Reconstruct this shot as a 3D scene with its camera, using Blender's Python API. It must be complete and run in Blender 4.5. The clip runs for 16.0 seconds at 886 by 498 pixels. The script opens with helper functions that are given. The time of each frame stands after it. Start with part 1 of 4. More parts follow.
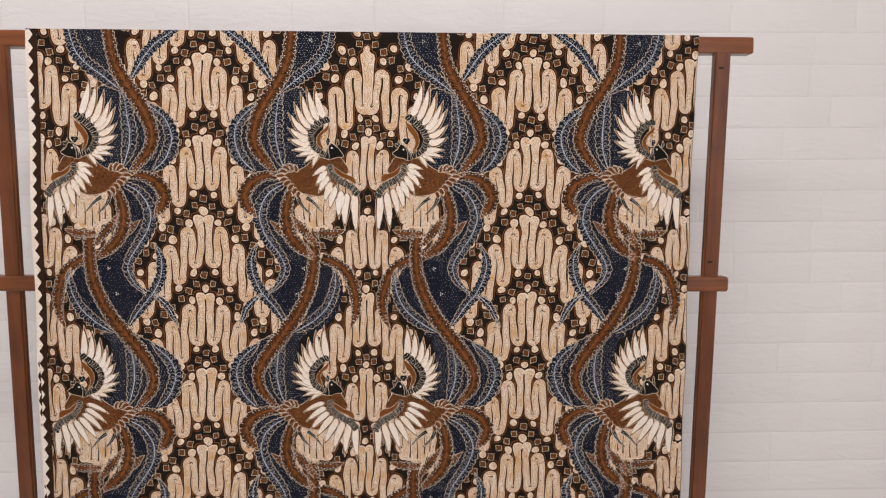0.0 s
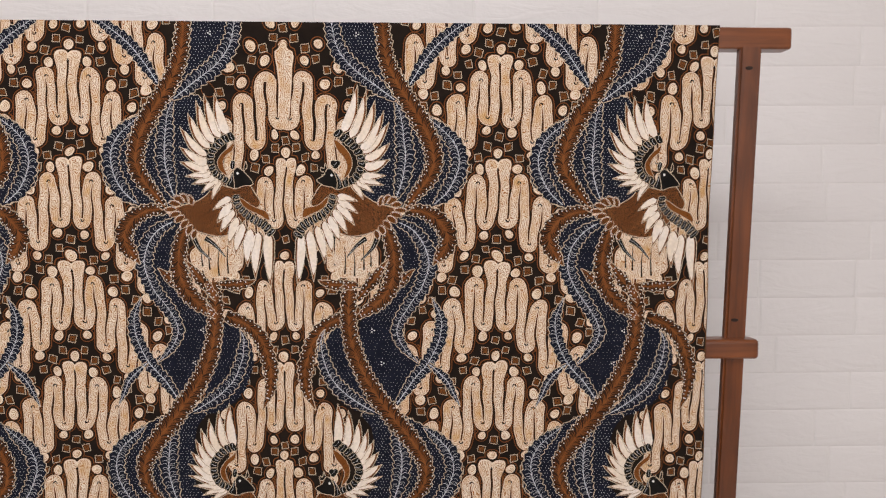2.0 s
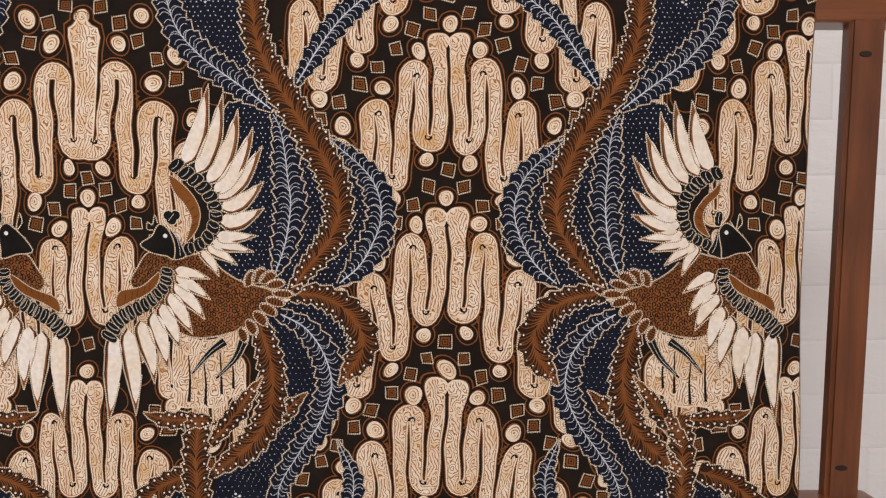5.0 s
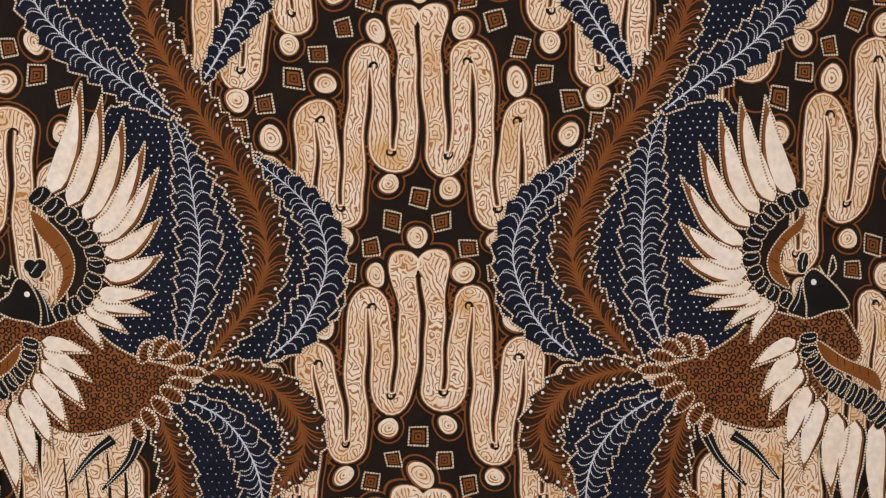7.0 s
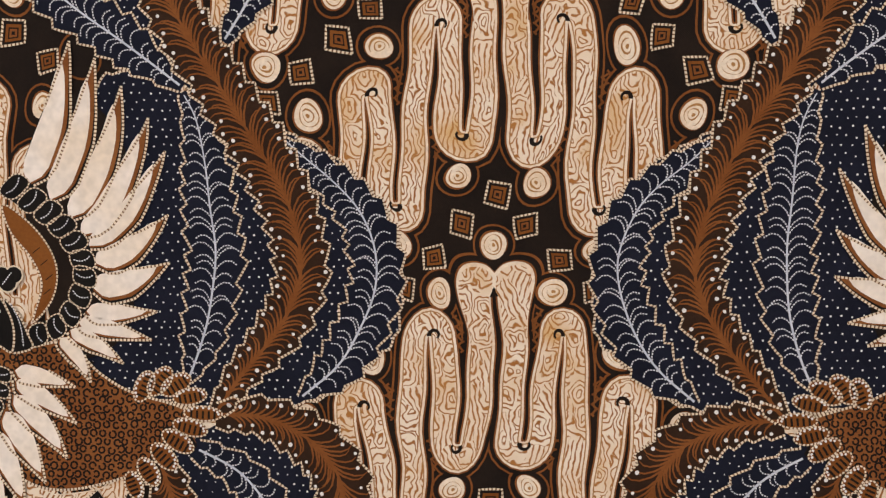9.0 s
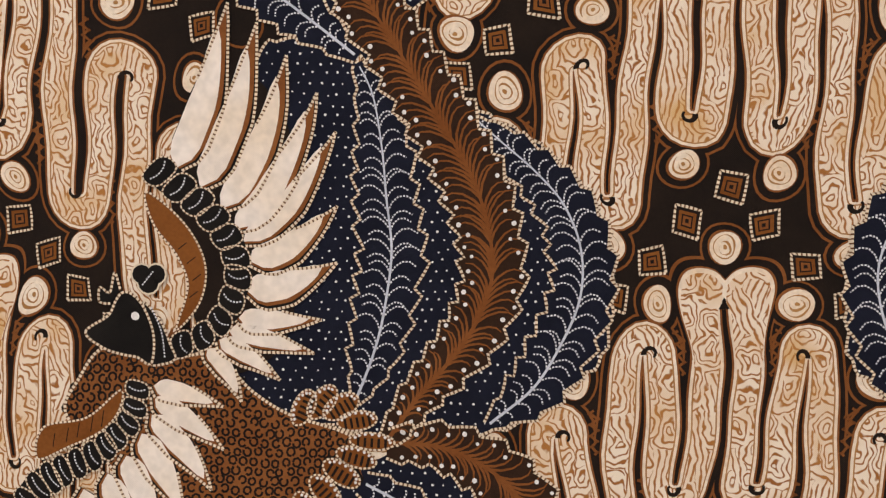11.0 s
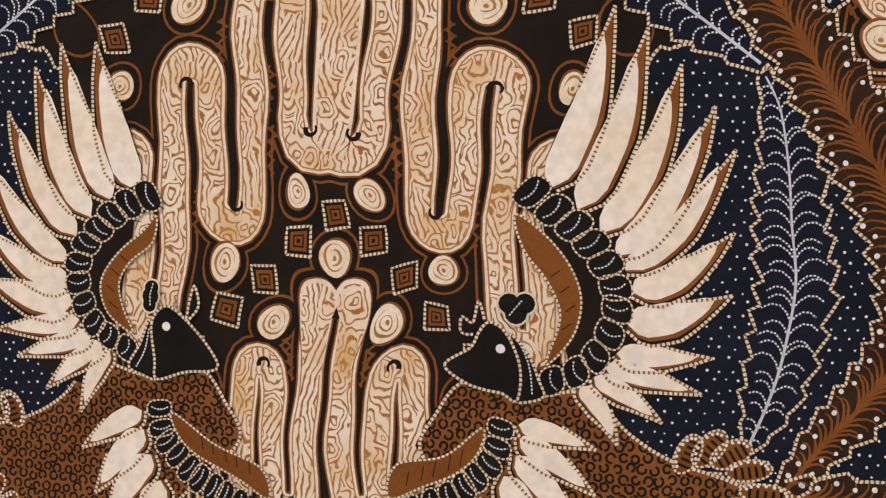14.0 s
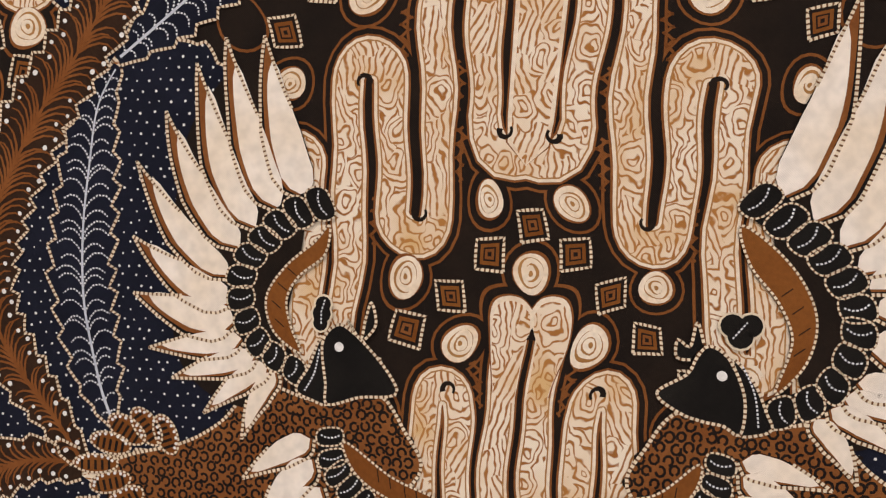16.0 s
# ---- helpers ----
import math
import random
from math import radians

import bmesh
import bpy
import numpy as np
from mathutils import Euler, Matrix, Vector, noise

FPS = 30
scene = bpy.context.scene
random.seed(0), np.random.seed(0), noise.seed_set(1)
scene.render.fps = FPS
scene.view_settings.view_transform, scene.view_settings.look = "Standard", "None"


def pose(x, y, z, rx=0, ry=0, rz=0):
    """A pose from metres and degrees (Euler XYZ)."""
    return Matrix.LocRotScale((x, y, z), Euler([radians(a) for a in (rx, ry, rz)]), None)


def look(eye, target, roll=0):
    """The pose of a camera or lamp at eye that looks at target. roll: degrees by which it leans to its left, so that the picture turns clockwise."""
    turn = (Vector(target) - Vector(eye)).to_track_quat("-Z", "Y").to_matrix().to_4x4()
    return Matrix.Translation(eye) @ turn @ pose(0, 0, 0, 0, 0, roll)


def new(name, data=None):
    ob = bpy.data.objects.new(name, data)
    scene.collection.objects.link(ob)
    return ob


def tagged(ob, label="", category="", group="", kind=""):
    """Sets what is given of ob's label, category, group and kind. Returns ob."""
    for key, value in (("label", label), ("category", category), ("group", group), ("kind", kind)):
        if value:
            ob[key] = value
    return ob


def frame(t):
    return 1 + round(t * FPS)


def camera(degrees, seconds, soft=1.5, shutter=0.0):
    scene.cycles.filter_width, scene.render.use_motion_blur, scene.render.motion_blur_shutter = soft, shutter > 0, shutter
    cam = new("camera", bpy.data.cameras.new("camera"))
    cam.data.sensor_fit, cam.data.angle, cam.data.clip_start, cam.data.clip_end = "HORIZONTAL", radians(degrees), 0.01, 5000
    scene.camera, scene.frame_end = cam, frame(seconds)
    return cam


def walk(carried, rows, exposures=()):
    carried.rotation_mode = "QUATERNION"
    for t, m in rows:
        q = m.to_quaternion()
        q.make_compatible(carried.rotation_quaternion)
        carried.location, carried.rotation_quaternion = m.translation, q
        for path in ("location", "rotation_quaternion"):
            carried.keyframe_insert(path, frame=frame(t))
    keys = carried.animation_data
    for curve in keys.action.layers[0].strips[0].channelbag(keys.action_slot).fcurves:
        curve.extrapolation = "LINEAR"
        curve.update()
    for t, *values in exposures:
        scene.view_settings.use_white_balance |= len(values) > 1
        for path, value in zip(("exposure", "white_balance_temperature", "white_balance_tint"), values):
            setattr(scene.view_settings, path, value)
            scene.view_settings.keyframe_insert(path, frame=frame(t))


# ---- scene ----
from mathutils import geometry

cam = camera(67.0, 16.0, soft=1.25)
PATH = [
    (0, (0.096, -1.119, 1.345), (0.144, 0.873, 1.183), -0.3),
    (0.5, (0.118, -1.047, 1.363), (0.158, 0.948, 1.215), -0.3),
    (1, (0.149, -0.982, 1.379), (0.185, 1.012, 1.229), -0.2),
    (1.5, (0.173, -0.931, 1.374), (0.208, 1.064, 1.236), -0.3),
    (2, (0.188, -0.853, 1.383), (0.213, 1.143, 1.248), -0.3),
    (2.5, (0.194, -0.776, 1.393), (0.217, 1.22, 1.278), -0.4),
    (3, (0.205, -0.714, 1.394), (0.224, 1.283, 1.295), -0.3),
    (3.5, (0.22, -0.654, 1.408), (0.243, 1.344, 1.319), -0.5),
    (4, (0.248, -0.594, 1.419), (0.275, 1.404, 1.334), -0.4),
    (4.5, (0.262, -0.549, 1.423), (0.287, 1.449, 1.339), -0.3),
    (4.7, (0.26, -0.531, 1.425), (0.285, 1.468, 1.349), -0.4),
    (6.8, (0.283, -0.373, 1.452), (0.277, 1.624, 1.347), -1.1),
    (7, (0.285, -0.359, 1.459), (0.272, 1.638, 1.351), -1.1),
    (7.5, (0.283, -0.328, 1.462), (0.266, 1.669, 1.351), -1.0),
    (8, (0.273, -0.306, 1.46), (0.265, 1.691, 1.351), -1.0),
    (8.2, (0.27, -0.3, 1.461), (0.25, 1.697, 1.35), -1.0),
    (10.3, (0.213, -0.25, 1.451), (0.127, 1.748, 1.395), 0.2),
    (10.5, (0.204, -0.246, 1.452), (0.112, 1.751, 1.395), 0.2),
    (11, (0.184, -0.238, 1.452), (0.07, 1.757, 1.392), 0.4),
    (11.5, (0.169, -0.234, 1.454), (0.036, 1.761, 1.388), 0.5),
    (12, (0.152, -0.229, 1.459), (-0.009, 1.763, 1.377), 0.6),
    (12.5, (0.133, -0.225, 1.47), (-0.047, 1.764, 1.372), 0.8),
    (13, (0.109, -0.226, 1.468), (-0.093, 1.761, 1.365), 1.0),
    (13.5, (0.085, -0.228, 1.467), (-0.126, 1.759, 1.37), 1.1),
    (14, (0.064, -0.225, 1.463), (-0.163, 1.76, 1.369), 1.1),
    (14.5, (0.059, -0.221, 1.46), (-0.181, 1.763, 1.367), 1.1),
    (15, (0.045, -0.215, 1.46), (-0.212, 1.767, 1.366), 1.1),
    (15.5, (0.025, -0.211, 1.46), (-0.239, 1.77, 1.368), 1.2),
    (16, (0.002, -0.21, 1.464), (-0.27, 1.77, 1.38), 1.3),
]
walk(cam, [(t, look(*rest)) for t, *rest in PATH], [(0, -0.05, 6330, 12.5), (4.5, -0.15, 6400, 12.5), (8, -0.22, 6520, 12.5), (16, -0.26, 6600, 12.5)])
# ---- light: a white room, lit by a long ceiling lamp before the cloth and by an added fill from behind the camera ----
world = bpy.data.worlds.new("room_air")
scene.world = world
world.use_nodes = True
world.node_tree.nodes["Background"].inputs[0].default_value = (1.0, 0.95, 0.88, 1)
world.node_tree.nodes["Background"].inputs[1].default_value = 0.05


def lamp(name, eye, target, sx, sy, power, colour):
    data = bpy.data.lights.new(name, "AREA")
    data.shape, data.size, data.size_y, data.energy, data.color = "RECTANGLE", sx, sy, power, colour
    ob = new(name, data)
    ob.matrix_world = look(eye, target)
    return tagged(ob, label="soft warm-white light of the room", category="lamp", kind="structure")


lamp("ceiling_lamp_light", (-0.3, -1.2, 2.62), (-0.3, -0.9, 0.0), 1.6, 0.5, 29.5, (1.0, 0.955, 0.92))
# added fill panel, no window stands there: evens out cloth and wall from the front
lamp("front_fill_light", (0.35, -2.93, 1.6), (0.1, 0.0, 1.35), 2.2, 1.5, 35.0, (1.0, 0.945, 0.915))


# ---- materials ----
def shader(name, rough=0.85, spec=0.2):
    m = bpy.data.materials.new(name)
    m.use_nodes = True
    nt = m.node_tree
    b = nt.nodes["Principled BSDF"]
    b.inputs["Roughness"].default_value = rough
    b.inputs["Specular IOR Level"].default_value = spec
    return m, nt, b


def node(nt, kind, **values):
    n = nt.nodes.new(kind)
    for key, v in values.items():
        if key in n.inputs.keys():
            n.inputs[key].default_value = v
    return n


def math_node(nt, op, a, b=None):
    n = nt.nodes.new("ShaderNodeMath")
    n.operation = op
    for i, v in enumerate((a, b)):
        if v is None:
            continue
        if isinstance(v, (int, float)):
            n.inputs[i].default_value = v
        else:
            nt.links.new(v, n.inputs[i])
    return n.outputs[0]


def ramp(nt, fac, stops):
    r = nt.nodes.new("ShaderNodeValToRGB")
    e = r.color_ramp.elements
    while len(e) < len(stops):
        e.new(0.5)
    for el, (p, c) in zip(e, stops):
        el.position, el.color = p, (*c, 1)
    nt.links.new(fac, r.inputs[0])
    return r.outputs[0]


def mix(nt, fac, a, b, mode="MIX"):
    n = nt.nodes.new("ShaderNodeMix")
    n.data_type, n.blend_type = "RGBA", mode
    for sock, v in ((n.inputs[0], fac), (n.inputs[6], a), (n.inputs[7], b)):
        if isinstance(v, (int, float)):
            sock.default_value = v
        elif isinstance(v, tuple):
            sock.default_value = (*v, 1)
        else:
            nt.links.new(v, sock)
    return n.outputs[2]


def place(nt, sx=1.0, sy=1.0, sz=1.0):
    g = nt.nodes.new("ShaderNodeNewGeometry")
    mp = nt.nodes.new("ShaderNodeMapping")
    mp.inputs["Scale"].default_value = (sx, sy, sz)
    nt.links.new(g.outputs["Position"], mp.inputs[0])
    return mp.outputs[0]


def noise_at(nt, vec, scale, detail=2.0, rough=0.5, distort=0.0):
    n = node(nt, "ShaderNodeTexNoise", Scale=scale, Detail=detail, Roughness=rough, Distortion=distort)
    nt.links.new(vec, n.inputs["Vector"])
    return n.outputs[0]


def weave(nt, b, strength=0.25):
    """The fine plain weave of the cotton, as relief."""
    v = place(nt)
    sep = nt.nodes.new("ShaderNodeSeparateXYZ")
    nt.links.new(v, sep.inputs[0])
    sx = math_node(nt, "SINE", math_node(nt, "MULTIPLY", sep.outputs[0], 9000.0))
    sz = math_node(nt, "SINE", math_node(nt, "MULTIPLY", sep.outputs[2], 9000.0))
    h = math_node(nt, "MULTIPLY", sx, sz)
    bump = node(nt, "ShaderNodeBump", Strength=strength, Distance=0.0001)
    nt.links.new(h, bump.inputs["Height"])
    nt.links.new(bump.outputs[0], b.inputs["Normal"])


def dyed(name, colour, other, scale=60.0, fine=700.0):
    """Dyed cotton: two near tones in clouds, and a fine fleck."""
    m, nt, b = shader(name, 0.9, 0.12)
    v = place(nt)
    c = ramp(nt, noise_at(nt, v, scale, 3.0), [(0.35, colour), (0.7, other)])
    f = ramp(nt, noise_at(nt, v, fine, 1.0), [(0.3, (0.9, 0.9, 0.9)), (0.7, (1.06, 1.06, 1.06))])
    nt.links.new(mix(nt, 1.0, c, f, "MULTIPLY"), b.inputs["Base Color"])
    weave(nt, b)
    return m


def squiggled(name):
    """Wax-drawn cream: thick pale lines winding in long patches, with thin tan dye between them."""
    m, nt, b = shader(name, 0.9, 0.12)
    v = place(nt)
    sep = nt.nodes.new("ShaderNodeSeparateXYZ")
    nt.links.new(v, sep.inputs[0])
    n1, n2 = noise_at(nt, place(nt, 1, 0, 1), 150.0, 1.0), noise_at(nt, place(nt, 1, 0, 1.01), 165.0, 1.0)
    flat = nt.nodes.new("ShaderNodeCombineXYZ")
    nt.links.new(math_node(nt, "MULTIPLY", math_node(nt, "ADD", sep.outputs[0], math_node(nt, "MULTIPLY", n1, 0.0072)), 1.15), flat.inputs[0])
    nt.links.new(math_node(nt, "MULTIPLY", math_node(nt, "ADD", sep.outputs[2], math_node(nt, "MULTIPLY", n2, 0.0085)), 0.8), flat.inputs[1])
    vor = nt.nodes.new("ShaderNodeTexVoronoi")
    vor.voronoi_dimensions, vor.feature, vor.distance = "2D", "F1", "MINKOWSKI"
    vor.inputs["Scale"].default_value = 105.0
    vor.inputs["Exponent"].default_value = 3.0
    nt.links.new(flat.outputs[0], vor.inputs["Vector"])
    # each patch has strokes of one direction, mostly along the bar; some patches run in rings
    tone = nt.nodes.new("ShaderNodeSeparateColor")
    nt.links.new(vor.outputs["Color"], tone.inputs[0])
    ang = math_node(nt, "MULTIPLY", math_node(nt, "SUBTRACT", tone.outputs[0], 0.5), 1.1)
    drift = math_node(nt, "MULTIPLY", n1, 0.004)
    along = math_node(nt, "ADD", math_node(nt, "MULTIPLY", math_node(nt, "COSINE", ang), math_node(nt, "ADD", sep.outputs[0], drift)),
                      math_node(nt, "MULTIPLY", math_node(nt, "SINE", ang), math_node(nt, "ADD", sep.outputs[2], drift)))
    strokes = math_node(nt, "MULTIPLY", along, 2 * math.pi / 0.0021)
    rings = math_node(nt, "MULTIPLY", vor.outputs["Distance"], 31.0)
    pick_ = math_node(nt, "GREATER_THAN", tone.outputs[1], 0.32)
    phase = math_node(nt, "ADD", strokes, math_node(nt, "MULTIPLY", pick_, math_node(nt, "SUBTRACT", rings, strokes)))
    wob = noise_at(nt, v, 480.0, 1.0)
    s = math_node(nt, "SINE", math_node(nt, "ADD", phase, math_node(nt, "MULTIPLY", n2, 1.6)))
    s = math_node(nt, "ADD", s, math_node(nt, "MULTIPLY", math_node(nt, "SUBTRACT", wob, 0.5), 1.4))
    fac = math_node(nt, "ADD", math_node(nt, "MULTIPLY", s, 0.5), 0.5)
    big = noise_at(nt, v, 42.0, 3.0)
    dark = ramp(nt, big, [(0.35, (0.28, 0.105, 0.027)), (0.7, (0.42, 0.185, 0.05))])
    light = ramp(nt, big, [(0.4, (0.79, 0.68, 0.55)), (0.55, (0.73, 0.58, 0.43)), (0.72, (0.62, 0.4, 0.19))])
    f2 = ramp(nt, fac, [(0.08, (0, 0, 0)), (0.42, (1, 1, 1))])
    nt.links.new(mix(nt, f2, dark, light), b.inputs["Base Color"])
    weave(nt, b)
    return m


def dashed(name, colour, gap, pitch, open_at):
    """A drawn line broken into dots along its length."""
    m, nt, b = shader(name, 0.9, 0.12)
    uv = nt.nodes.new("ShaderNodeUVMap")
    sep = nt.nodes.new("ShaderNodeSeparateXYZ")
    nt.links.new(uv.outputs[0], sep.inputs[0])
    s = math_node(nt, "SINE", math_node(nt, "MULTIPLY", sep.outputs[0], 2 * math.pi / pitch))
    fac = math_node(nt, "ADD", math_node(nt, "MULTIPLY", s, 0.5), 0.5)
    f = ramp(nt, fac, [(open_at - 0.08, (0, 0, 0)), (open_at + 0.3, (1, 1, 1))])
    tone = ramp(nt, noise_at(nt, place(nt), 140.0, 2.0), [(0.3, colour), (0.75, tuple(c * 0.74 for c in colour))])
    nt.links.new(mix(nt, f, gap, tone), b.inputs["Base Color"])
    weave(nt, b)
    return m


M_GROUND = dyed("dark_brown_dye", (0.0108, 0.0072, 0.0055), (0.0175, 0.0108, 0.0075))
M_NAVY = dyed("indigo_dye", (0.007, 0.0082, 0.0165), (0.0105, 0.0122, 0.024))
M_BLACK = dyed("black_dye", (0.0075, 0.0065, 0.006), (0.013, 0.011, 0.0095))
M_BROWN = dyed("sogan_brown_dye", (0.185, 0.062, 0.017), (0.245, 0.092, 0.027))
M_LINE = dyed("brown_line_dye", (0.175, 0.058, 0.015), (0.225, 0.08, 0.023))
M_RUST = dyed("rust_brown_dye", (0.165, 0.053, 0.011), (0.215, 0.076, 0.017), 35.0)
M_DUSK = dyed("dull_brown_dye", (0.026, 0.0125, 0.007), (0.038, 0.018, 0.0095))
M_CREAM = squiggled("cream_with_tan_lines")
M_WHITE = dyed("undyed_cotton", (0.81, 0.735, 0.665), (0.77, 0.65, 0.52), 32.0, 300.0)
M_DOT = dyed("white_dots", (0.78, 0.76, 0.74), (0.7, 0.68, 0.66))
M_TAN = dyed("tan_dye", (0.32, 0.15, 0.048), (0.42, 0.22, 0.08))
M_RING = dyed("cream_dye", (0.8, 0.69, 0.56), (0.72, 0.56, 0.4), 90.0)
M_ROPE = dashed("dotted_outline", (0.8, 0.67, 0.5), (0.13, 0.055, 0.02), 1.6, 0.18)
M_DASH = dashed("dotted_white_line", (0.78, 0.78, 0.81), (0.012, 0.014, 0.027), 1.2, 0.24)
M_SPINE = dyed("pale_blue_line", (0.5, 0.53, 0.6), (0.62, 0.64, 0.7))
CLOTH_MATS = [M_GROUND, M_NAVY, M_BLACK, M_BROWN, M_LINE, M_RUST, M_DUSK, M_CREAM, M_WHITE, M_DOT, M_TAN, M_RING, M_ROPE, M_DASH, M_SPINE]
(GROUND, NAVY, BLACK, BROWN, LINE, RUST, DUSK, CREAM, WHITE, DOT, TAN, RING, ROPE, DASH, SPINE) = range(15)


def painted_wall():
    m, nt, b = shader("white_wall_paint", 0.55, 0.35)
    v = place(nt)
    c = ramp(nt, noise_at(nt, v, 3.0, 4.0), [(0.3, (0.79, 0.765, 0.76)), (0.7, (0.84, 0.815, 0.81))])
    nt.links.new(c, b.inputs["Base Color"])
    h = math_node(nt, "ADD", noise_at(nt, place(nt, 0.4, 1, 1.5), 24.0, 4.0, 0.6, 1.2),
                  math_node(nt, "MULTIPLY", noise_at(nt, v, 120.0, 2.0), 0.18))
    bump = node(nt, "ShaderNodeBump", Strength=0.42, Distance=0.006)
    nt.links.new(h, bump.inputs["Height"])
    nt.links.new(bump.outputs[0], b.inputs["Normal"])
    return m


def wood(name, along, base, dark, rough=0.32):
    """Varnished reddish hardwood; along: the grain's axis."""
    m, nt, b = shader(name, rough, 0.5)
    s = [38.0, 38.0, 38.0]
    s[along] = 2.2
    v = place(nt, *s)
    g = noise_at(nt, v, 2.4, 5.0, 0.62, 0.6)
    c = ramp(nt, g, [(0.3, dark), (0.52, base), (0.75, tuple(x * 1.35 for x in base))])
    blot = ramp(nt, noise_at(nt, place(nt), 9.0, 3.0), [(0.35, (0.72, 0.68, 0.66)), (0.65, (1.1, 1.08, 1.05))])
    nt.links.new(mix(nt, 1.0, c, blot, "MULTIPLY"), b.inputs["Base Color"])
    bump = node(nt, "ShaderNodeBump", Strength=0.18, Distance=0.001)
    nt.links.new(g, bump.inputs["Height"])
    nt.links.new(bump.outputs[0], b.inputs["Normal"])
    b.inputs["Coat Weight"].default_value = 0.25
    b.inputs["Coat Roughness"].default_value = 0.25
    return m


def plain(name, colour, rough=0.7, scale=6.0):
    m, nt, b = shader(name, rough, 0.3)
    c = ramp(nt, noise_at(nt, place(nt), scale, 4.0), [(0.3, tuple(x * 0.93 for x in colour)), (0.7, colour)])
    nt.links.new(c, b.inputs["Base Color"])
    return m


M_WALL = painted_wall()
M_GROUT = plain("white_joint", (0.85, 0.825, 0.815))
M_WOOD_V = wood("varnished_wood_upright", 2, (0.155, 0.047, 0.0135), (0.1, 0.029, 0.0095))
M_WOOD_H = wood("varnished_wood_rail", 0, (0.18, 0.055, 0.0155), (0.1, 0.029, 0.0098))
M_KNOT = plain("wood_knot", (0.02, 0.009, 0.005), 0.5)
M_PAINT = plain("room_paint", (0.8, 0.78, 0.75))
M_FLOOR = plain("pale_floor_tile", (0.62, 0.58, 0.54), 0.3)


def part(name, bm, material, parent, label=""):
    me = bpy.data.meshes.new(name)
    bm.to_mesh(me)
    bm.free()
    me.materials.append(material)
    ob = new(name, me)
    ob.parent = parent
    return tagged(ob, label=label)


def block(x0, x1, y0, y1, z0, z1, bevel=0.0, segments=2):
    bm = bmesh.new()
    bmesh.ops.create_cube(bm, size=1, matrix=Matrix.Translation(((x0 + x1) / 2, (y0 + y1) / 2, (z0 + z1) / 2))
                          @ Matrix.Diagonal((x1 - x0, y1 - y0, z1 - z0, 1)))
    if bevel:
        bmesh.ops.bevel(bm, geom=bm.edges[:], offset=bevel, segments=segments, affect="EDGES", profile=0.6)
    return bm


# ---- the room ----
WALL_Y = 0.285
for nm, dims, mat in (("wall_south", (-2.6, 2.8, -3.1, -3.0, 0, 2.7), M_PAINT), ("wall_west", (-2.7, -2.6, -3.1, 0.4, 0, 2.7), M_PAINT),
                      ("wall_east", (2.8, 2.9, -3.1, 0.4, 0, 2.7), M_PAINT), ("floor", (-2.7, 2.9, -3.1, 0.4, -0.1, 0), M_FLOOR),
                      ("ceiling", (-2.7, 2.9, -3.1, 0.4, 2.7, 2.8), M_PAINT)):
    ob = part(nm, block(*dims), mat, None)
    tagged(ob, label="plain white surface that closes the room", category=nm.split("_")[0], kind="structure")
wall = part("wall_north", block(-2.6, 2.8, WALL_Y, WALL_Y + 0.1, 0, 2.7), M_GROUT, None)
tagged(wall, label="white brick-relief wall behind the cloth rack", category="wall", kind="structure")
fixture = part("ceiling_lamp", block(-1.15, 0.55, -1.48, -0.92, 2.64, 2.7, 0.01), M_PAINT, None)
tagged(fixture, label="long white ceiling lamp housing", category="lamp")

# ---- the cloth: a sheet with a drawn pattern, given in millimetres from a motif's axis (x) and its knot (y) ----
TILT = -0.0095
TOP, BOTTOM, LEFT, RIGHT = 1.6105, 0.42, -0.562, 0.5475
KNOT_Z, PITCH_Y, GROUND_PITCH = 1.3822, 398.5, 391.5
SKEW = 0.021
STEP = 0.00006


def drape(x, z):
    """How far the hanging cloth bulges towards the room, in metres."""
    d = np.clip((TOP - z) / 0.5, 0, 1.6)
    w = 0.0022 * np.sin(x * 14.5 + 0.7 + 0.5 * z) + 0.0003 * np.sin(x * 37 + 1.2 * z)
    w = w + 0.0012 * np.sin(z * 11 + x * 3)
    edge = np.clip((x - 0.47) / 0.08, 0, 1) ** 2 * 0.007 + np.clip((-0.50 - x) / 0.06, 0, 1) ** 2 * 0.004
    return w * d - edge * np.clip(d * 3, 0, 1)


def left_edge(z):
    return np.interp(z, [0.8, 1.1, 1.39, 1.6], [-0.562, -0.560, -0.554, -0.547]) + 0.0012 * np.sin(z * 23)


def right_edge(z):
    return np.interp(z, [0.8, 1.1, 1.3, 1.5, 1.6], [0.535, 0.539, 0.5405, 0.5438, 0.5485]) + 0.001 * np.sin(z * 31)


def on_cloth(x, z, layer):
    """Points of the cloth's face; those past its edges are drawn in to them."""
    z = np.clip(z, BOTTOM, TOP - 0.0005)
    x = np.clip(x, left_edge(z), right_edge(z))
    y = -drape(x, z) - layer * STEP
    return np.stack([x, y, z + TILT * x], 1)


class Drawing:
    """Flat shapes gathered by part: corners (x, y, layer), faces with a material, and a length along drawn lines."""

    def __init__(self):
        self.parts = {}

    def add(self, name, verts, faces, mat, layer, us=None):
        p = self.parts.setdefault(name, [[], [], [], []])
        n = len(p[0])
        p[0].extend((v[0], v[1], layer) for v in verts)
        p[1].extend(tuple(i + n for i in f) for f in faces)
        p[2].extend([mat] * len(faces))
        p[3].extend(us if us is not None else [0.0] * len(verts))


